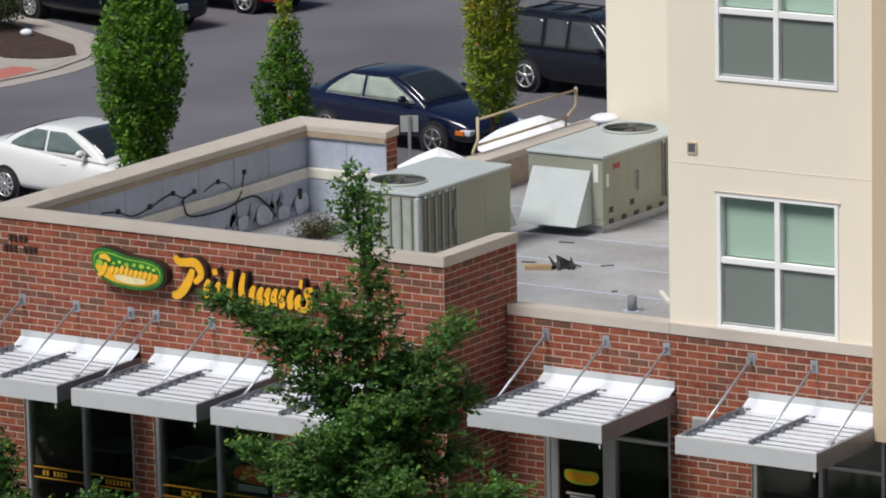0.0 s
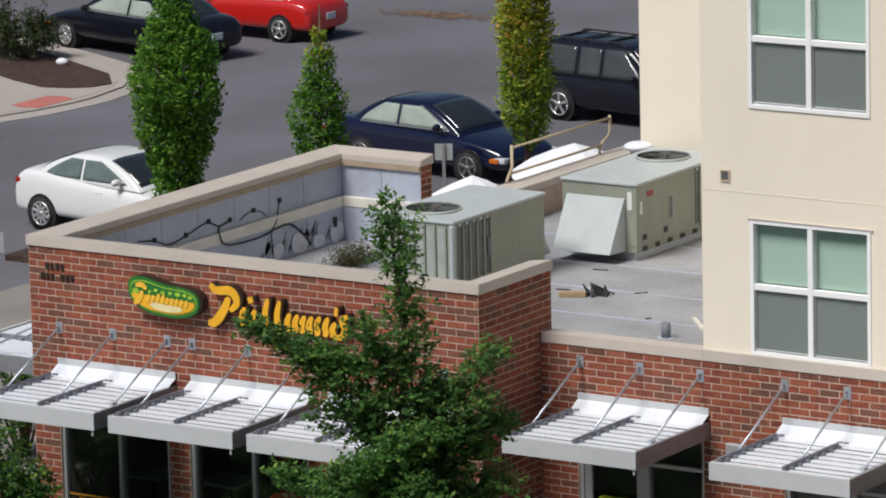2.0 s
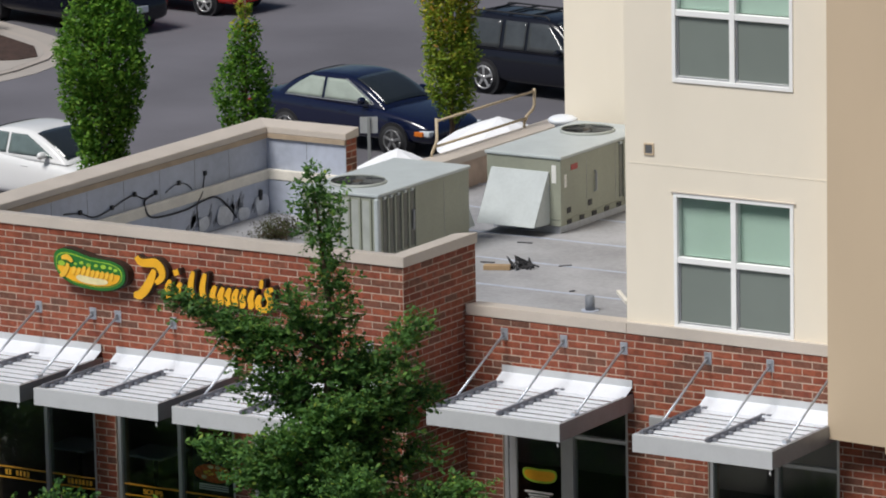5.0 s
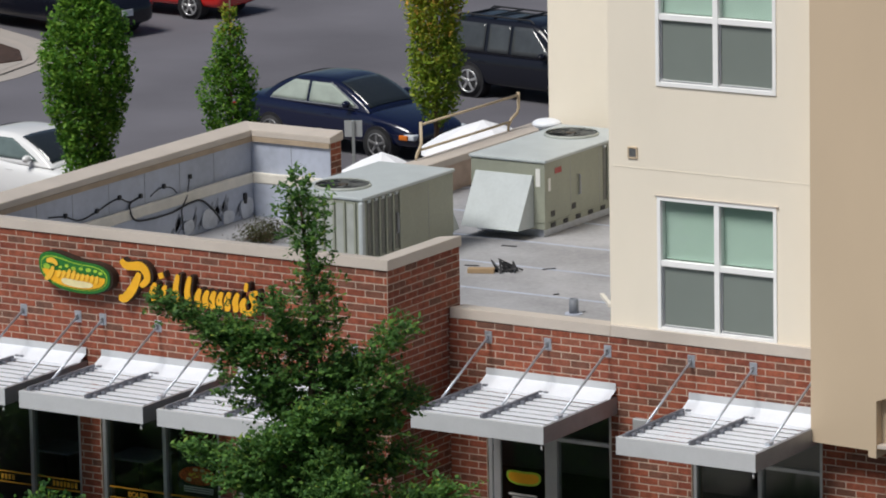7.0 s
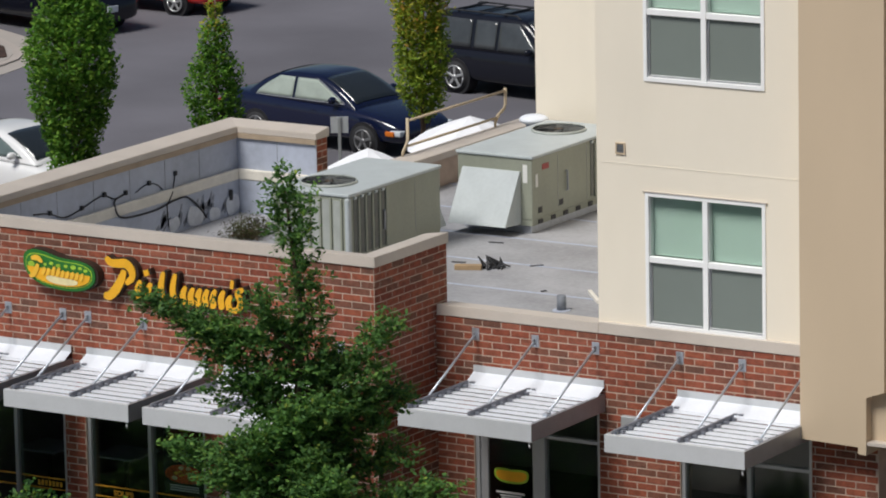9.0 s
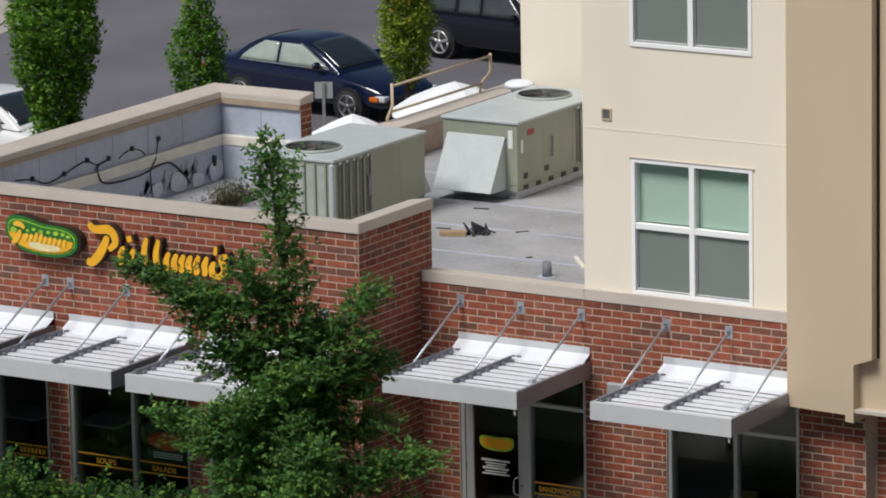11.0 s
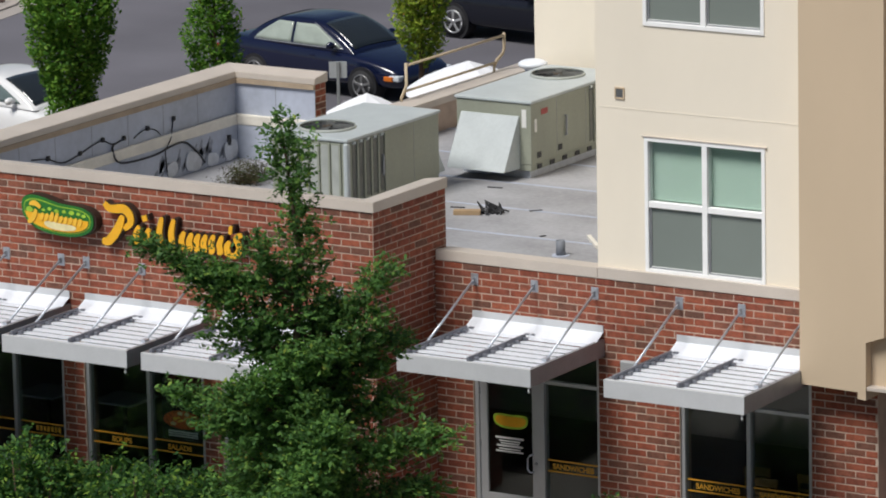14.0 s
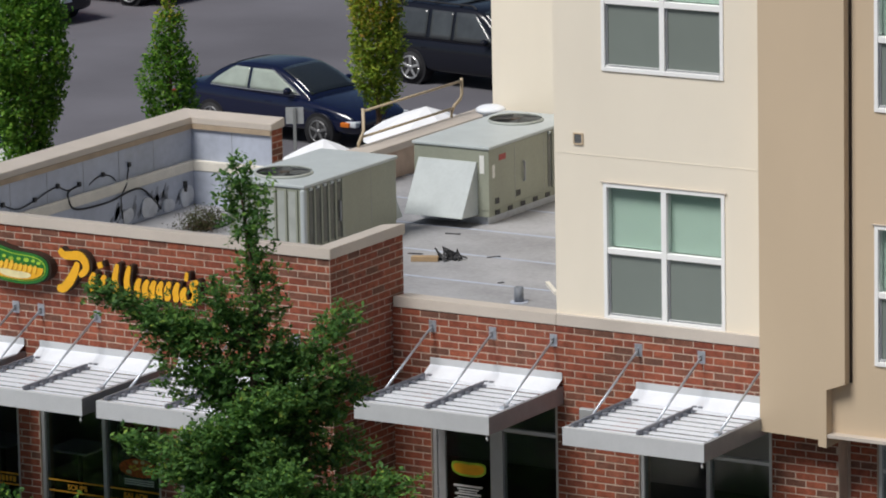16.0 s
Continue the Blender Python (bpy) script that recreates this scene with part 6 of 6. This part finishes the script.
# foot of the bough on the trunk, tip across, tip height, fullness
BOUGHS = [(4.55, -1.82, 5.22, 0.19), (4.5, -1.25, 4.92, 0.27), (4.1, -0.95, 4.55, 0.26), (4.5, -0.36, 5.25, 0.22), (3.8, -0.78, 4.02, 0.34), (3.8, 1.28, 4.85, 0.22), (3.9, 0.62, 4.35, 0.22), (3.5, 1.42, 3.85, 0.28), (3.5, 1.1, 4.25, 0.26), (3.2, 1.05, 3.55, 0.32), (3.3, 0.6, 3.6, 0.34),
          (2.8, -1.5, 3.2, 0.2), (3.0, -0.75, 3.25, 0.36), (2.6, -1.05, 2.85, 0.22), (2.8, 1.35, 3.1, 0.28), (2.4, 1.9, 2.72, 0.24), (2.2, 1.2, 2.5, 0.3), (2.1, -0.6, 2.6, 0.32), (1.8, 1.75, 1.95, 0.28), (1.7, -0.75, 2.1, 0.28), (1.6, 0.35, 2.1, 0.36), (1.4, -0.3, 1.6, 0.36), (1.4, 1.2, 1.5, 0.34)]
limbs = [([(0, 0, 0), (0.02, 0.01, 1.5), tuple(ACROSS * 0.08 + Vector((0, 0, 3.5))), tuple(ACROSS * 0.17 + Vector((0, 0, 5.0))), (0, 0, 6.6)], 0.10, 0.012)]
v, f = [], []
for z, u, r in LEADER:
    c = ACROSS * u + Vector((0, 0, z))
    for k in range(int(1050 * r * r) + 16):
        d = Vector((rnd.gauss(0, 0.55), rnd.gauss(0, 0.55), rnd.gauss(0, 0.5))) * r
        spray(v, f, c + d, d + Vector((0, 0, 0.6 * r)), 0.12, 8, 0.042, rnd)
side = []
for i in range(24):
    z = 1.5 + 2.7 * (i + rnd.random()) / 24
    reach = 0.55 + 0.95 * min(1.0, (4.6 - z) / 1.9)
    side.append((z - 0.4, rnd.uniform(-0.55, 0.6), z, rnd.uniform(0.22, 0.34), reach * (1 if i % 2 else -1) * rnd.uniform(0.6, 1.0)))
for foot, u, z, full, *depth in [(*b, rnd.uniform(-0.45, 0.45)) for b in BOUGHS] + side:
    tip = ACROSS * u + AWAY * depth[0] + Vector((0, 0, z))
    root = ACROSS * 0.1 + Vector((0, 0, foot))
    mid = root.lerp(tip, 0.5) + Vector((0, 0, -0.06 if z < foot + 0.5 else -0.18))
    limbs.append(([tuple(root), tuple(mid), tuple(tip)], 0.035, 0.008))
    long = (tip - root).length
    for k in range(int(long * full * 640) + 26):
        q = 0.22 + 0.8 * rnd.random() ** 0.8
        p = root.lerp(mid, q * 2) if q < 0.5 else mid.lerp(tip, (q - 0.5) * 2)
        d = Vector((rnd.gauss(0, 0.62), rnd.gauss(0, 0.62), rnd.gauss(0, 0.42))) * full * (1.05 - 0.4 * q)
        spray(v, f, p + d, d + (tip - root).normalized() * 0.12 + Vector((0, 0, 0.06)), 0.13, 8, 0.042, rnd)
bm = bmesh.new()
for pts, r0, r1 in limbs:
    tube(bm, pts, r0, 9, r1)
part("trunk", bm, M["bark"], oak, "", True)
polymesh("crown", v, f, M["oak_leaf"], oak, "", "stuff")


def bush(x, y, z0, w, d, h, seed, count, label, mat=None, size=0.045):
    rnd = random.Random(seed)
    limbs, clumps = [], []
    for i in range(int(14 + 6 * w * d)):
        a, q = rnd.uniform(0, 2 * math.pi), rnd.random() ** 0.5
        px, py_ = w / 2 * 0.8 * q * math.cos(a), d / 2 * 0.8 * q * math.sin(a)
        top = h * (1 - 0.45 * q ** 2) * rnd.uniform(0.72, 1.0)
        limbs.append(([(px * 0.2, py_ * 0.2, 0), (px * 0.7, py_ * 0.7, top * 0.5), (px, py_, top - 0.1)], 0.02, 0.006))
        r = rnd.uniform(0.20, 0.36) * min(1.0, (w + d) / 4)
        clumps.append((px, py_, top - r * 0.6, r * 1.15, r))
        clumps.append((px * 1.08, py_ * 1.08, top * 0.55, r * 1.2, r * 1.1))
    return plant("shrub", label, "shrub", (x, y, z0), limbs, clumps, count, size, mat or M["bush_leaf"], seed, 0.03, "shrubs before the shop")


BUSHES = [(-7.0, -2.1, 2.8, 2.2, 2.7), (-8.6, -2.6, 2.4, 2.2, 2.4), (-5.2, -1.6, 2.3, 1.7, 1.1), (-3.6, -1.5, 2.2, 1.7, 1.35), (-2.0, -1.6, 2.2, 1.7, 1.45), (-0.6, -1.8, 2.0, 1.7, 1.35), (-5.6, -3.2, 2.4, 2.0, 1.75), (-3.6, -3.3, 2.6, 2.0, 2.0), (-1.6, -3.4, 2.5, 2.0, 1.9), (0.2, -3.5, 2.2, 1.8, 1.7), (4.5, -0.7, 1.7, 1.5, 1.62), (5.6, -0.5, 1.6, 1.4, 1.38), (6.6, -0.5, 1.6, 1.4, 1.55), (7.7, -0.7, 1.9, 1.5, 1.85), (9.0, -0.7, 1.9, 1.5, 1.85)]
for i, (x, y, w, d, h) in enumerate(BUSHES):
    bush(x, y, 0.12, w, d, h * (0.88 if y > -3 else 0.94), 50 + i, int(2200 * w * d * max(1, h / 1.6)), "dense dark green shrub with lighter young shoots")
for i, (x, y, w, d, h) in enumerate(((-37.2, 35.7, 3.0, 2.2, 2.0), (-35.3, 35.8, 1.9, 1.5, 1.35), (-38.8, 36.6, 2.4, 2.0, 2.1))):
    bush(x, y, 0.07, w, d, h, 70 + i, 5000, "grey-green shrub in the mulch bed", M["far_leaf"])
bush(-11.6, 4.7, 0.12, 1.3, 1.3, 1.75, 80, 2500, "dark conifer-like shrub on the pavement side")
bush(-6.12, 6.0, ROOF, 0.75, 0.9, 0.24, 81, 2600, "dry brown weeds in the roof corner", M["weed_leaf"], 0.02)
lit = bmesh.new()
bmesh.ops.create_icosphere(lit, subdivisions=2, radius=0.13, matrix=Matrix.Translation((-33.9, 35.3, 0.15)) @ Matrix.Diagonal((1.2, 1, 0.7, 1)))
tagged(part("litter", lit, M["canvas"]), "crumpled white bag on the mulch", "litter")

# fallen leaves and an old tar line on the asphalt
rnd = random.Random(91)
v, f = [], []
for k in range(420):
    x, y = rnd.gauss(-30.2, 0.75), rnd.gauss(45.5, 0.22)
    a, q = rnd.uniform(0, 6.28), rnd.uniform(0.03, 0.07)
    i = len(v)
    v += [(x + q * math.cos(a + t), y + q * math.sin(a + t), 0.006 + 0.01 * rnd.random()) for t in (0, 1.57, 3.14, 4.71)]
    f.append((i, i + 1, i + 2, i + 3))
tagged(polymesh("leaf_litter", v, f, M["dry_leaf"]), "brown fallen leaves lying on the asphalt", "leaf litter", kind="stuff")
bm = bmesh.new()
extrude_poly(bm, [(-30.9, 27.95, 0.001), (-29.7, 27.35, 0.001), (-29.6, 27.45, 0.001), (-30.8, 28.08, 0.001)], (0, 0, 0.004))
tagged(part("tar_line", bm, M["grime"]), "old black tar line on the asphalt", "tar line", kind="structure")

# ---- bricks, laid last ----
for job in BRICK_JOBS:
    par, start, u, n, length, z0, z1, holes, pick, seed = job
    brick_face(par, start, u, n, length, z0, z1, holes, pick, seed)
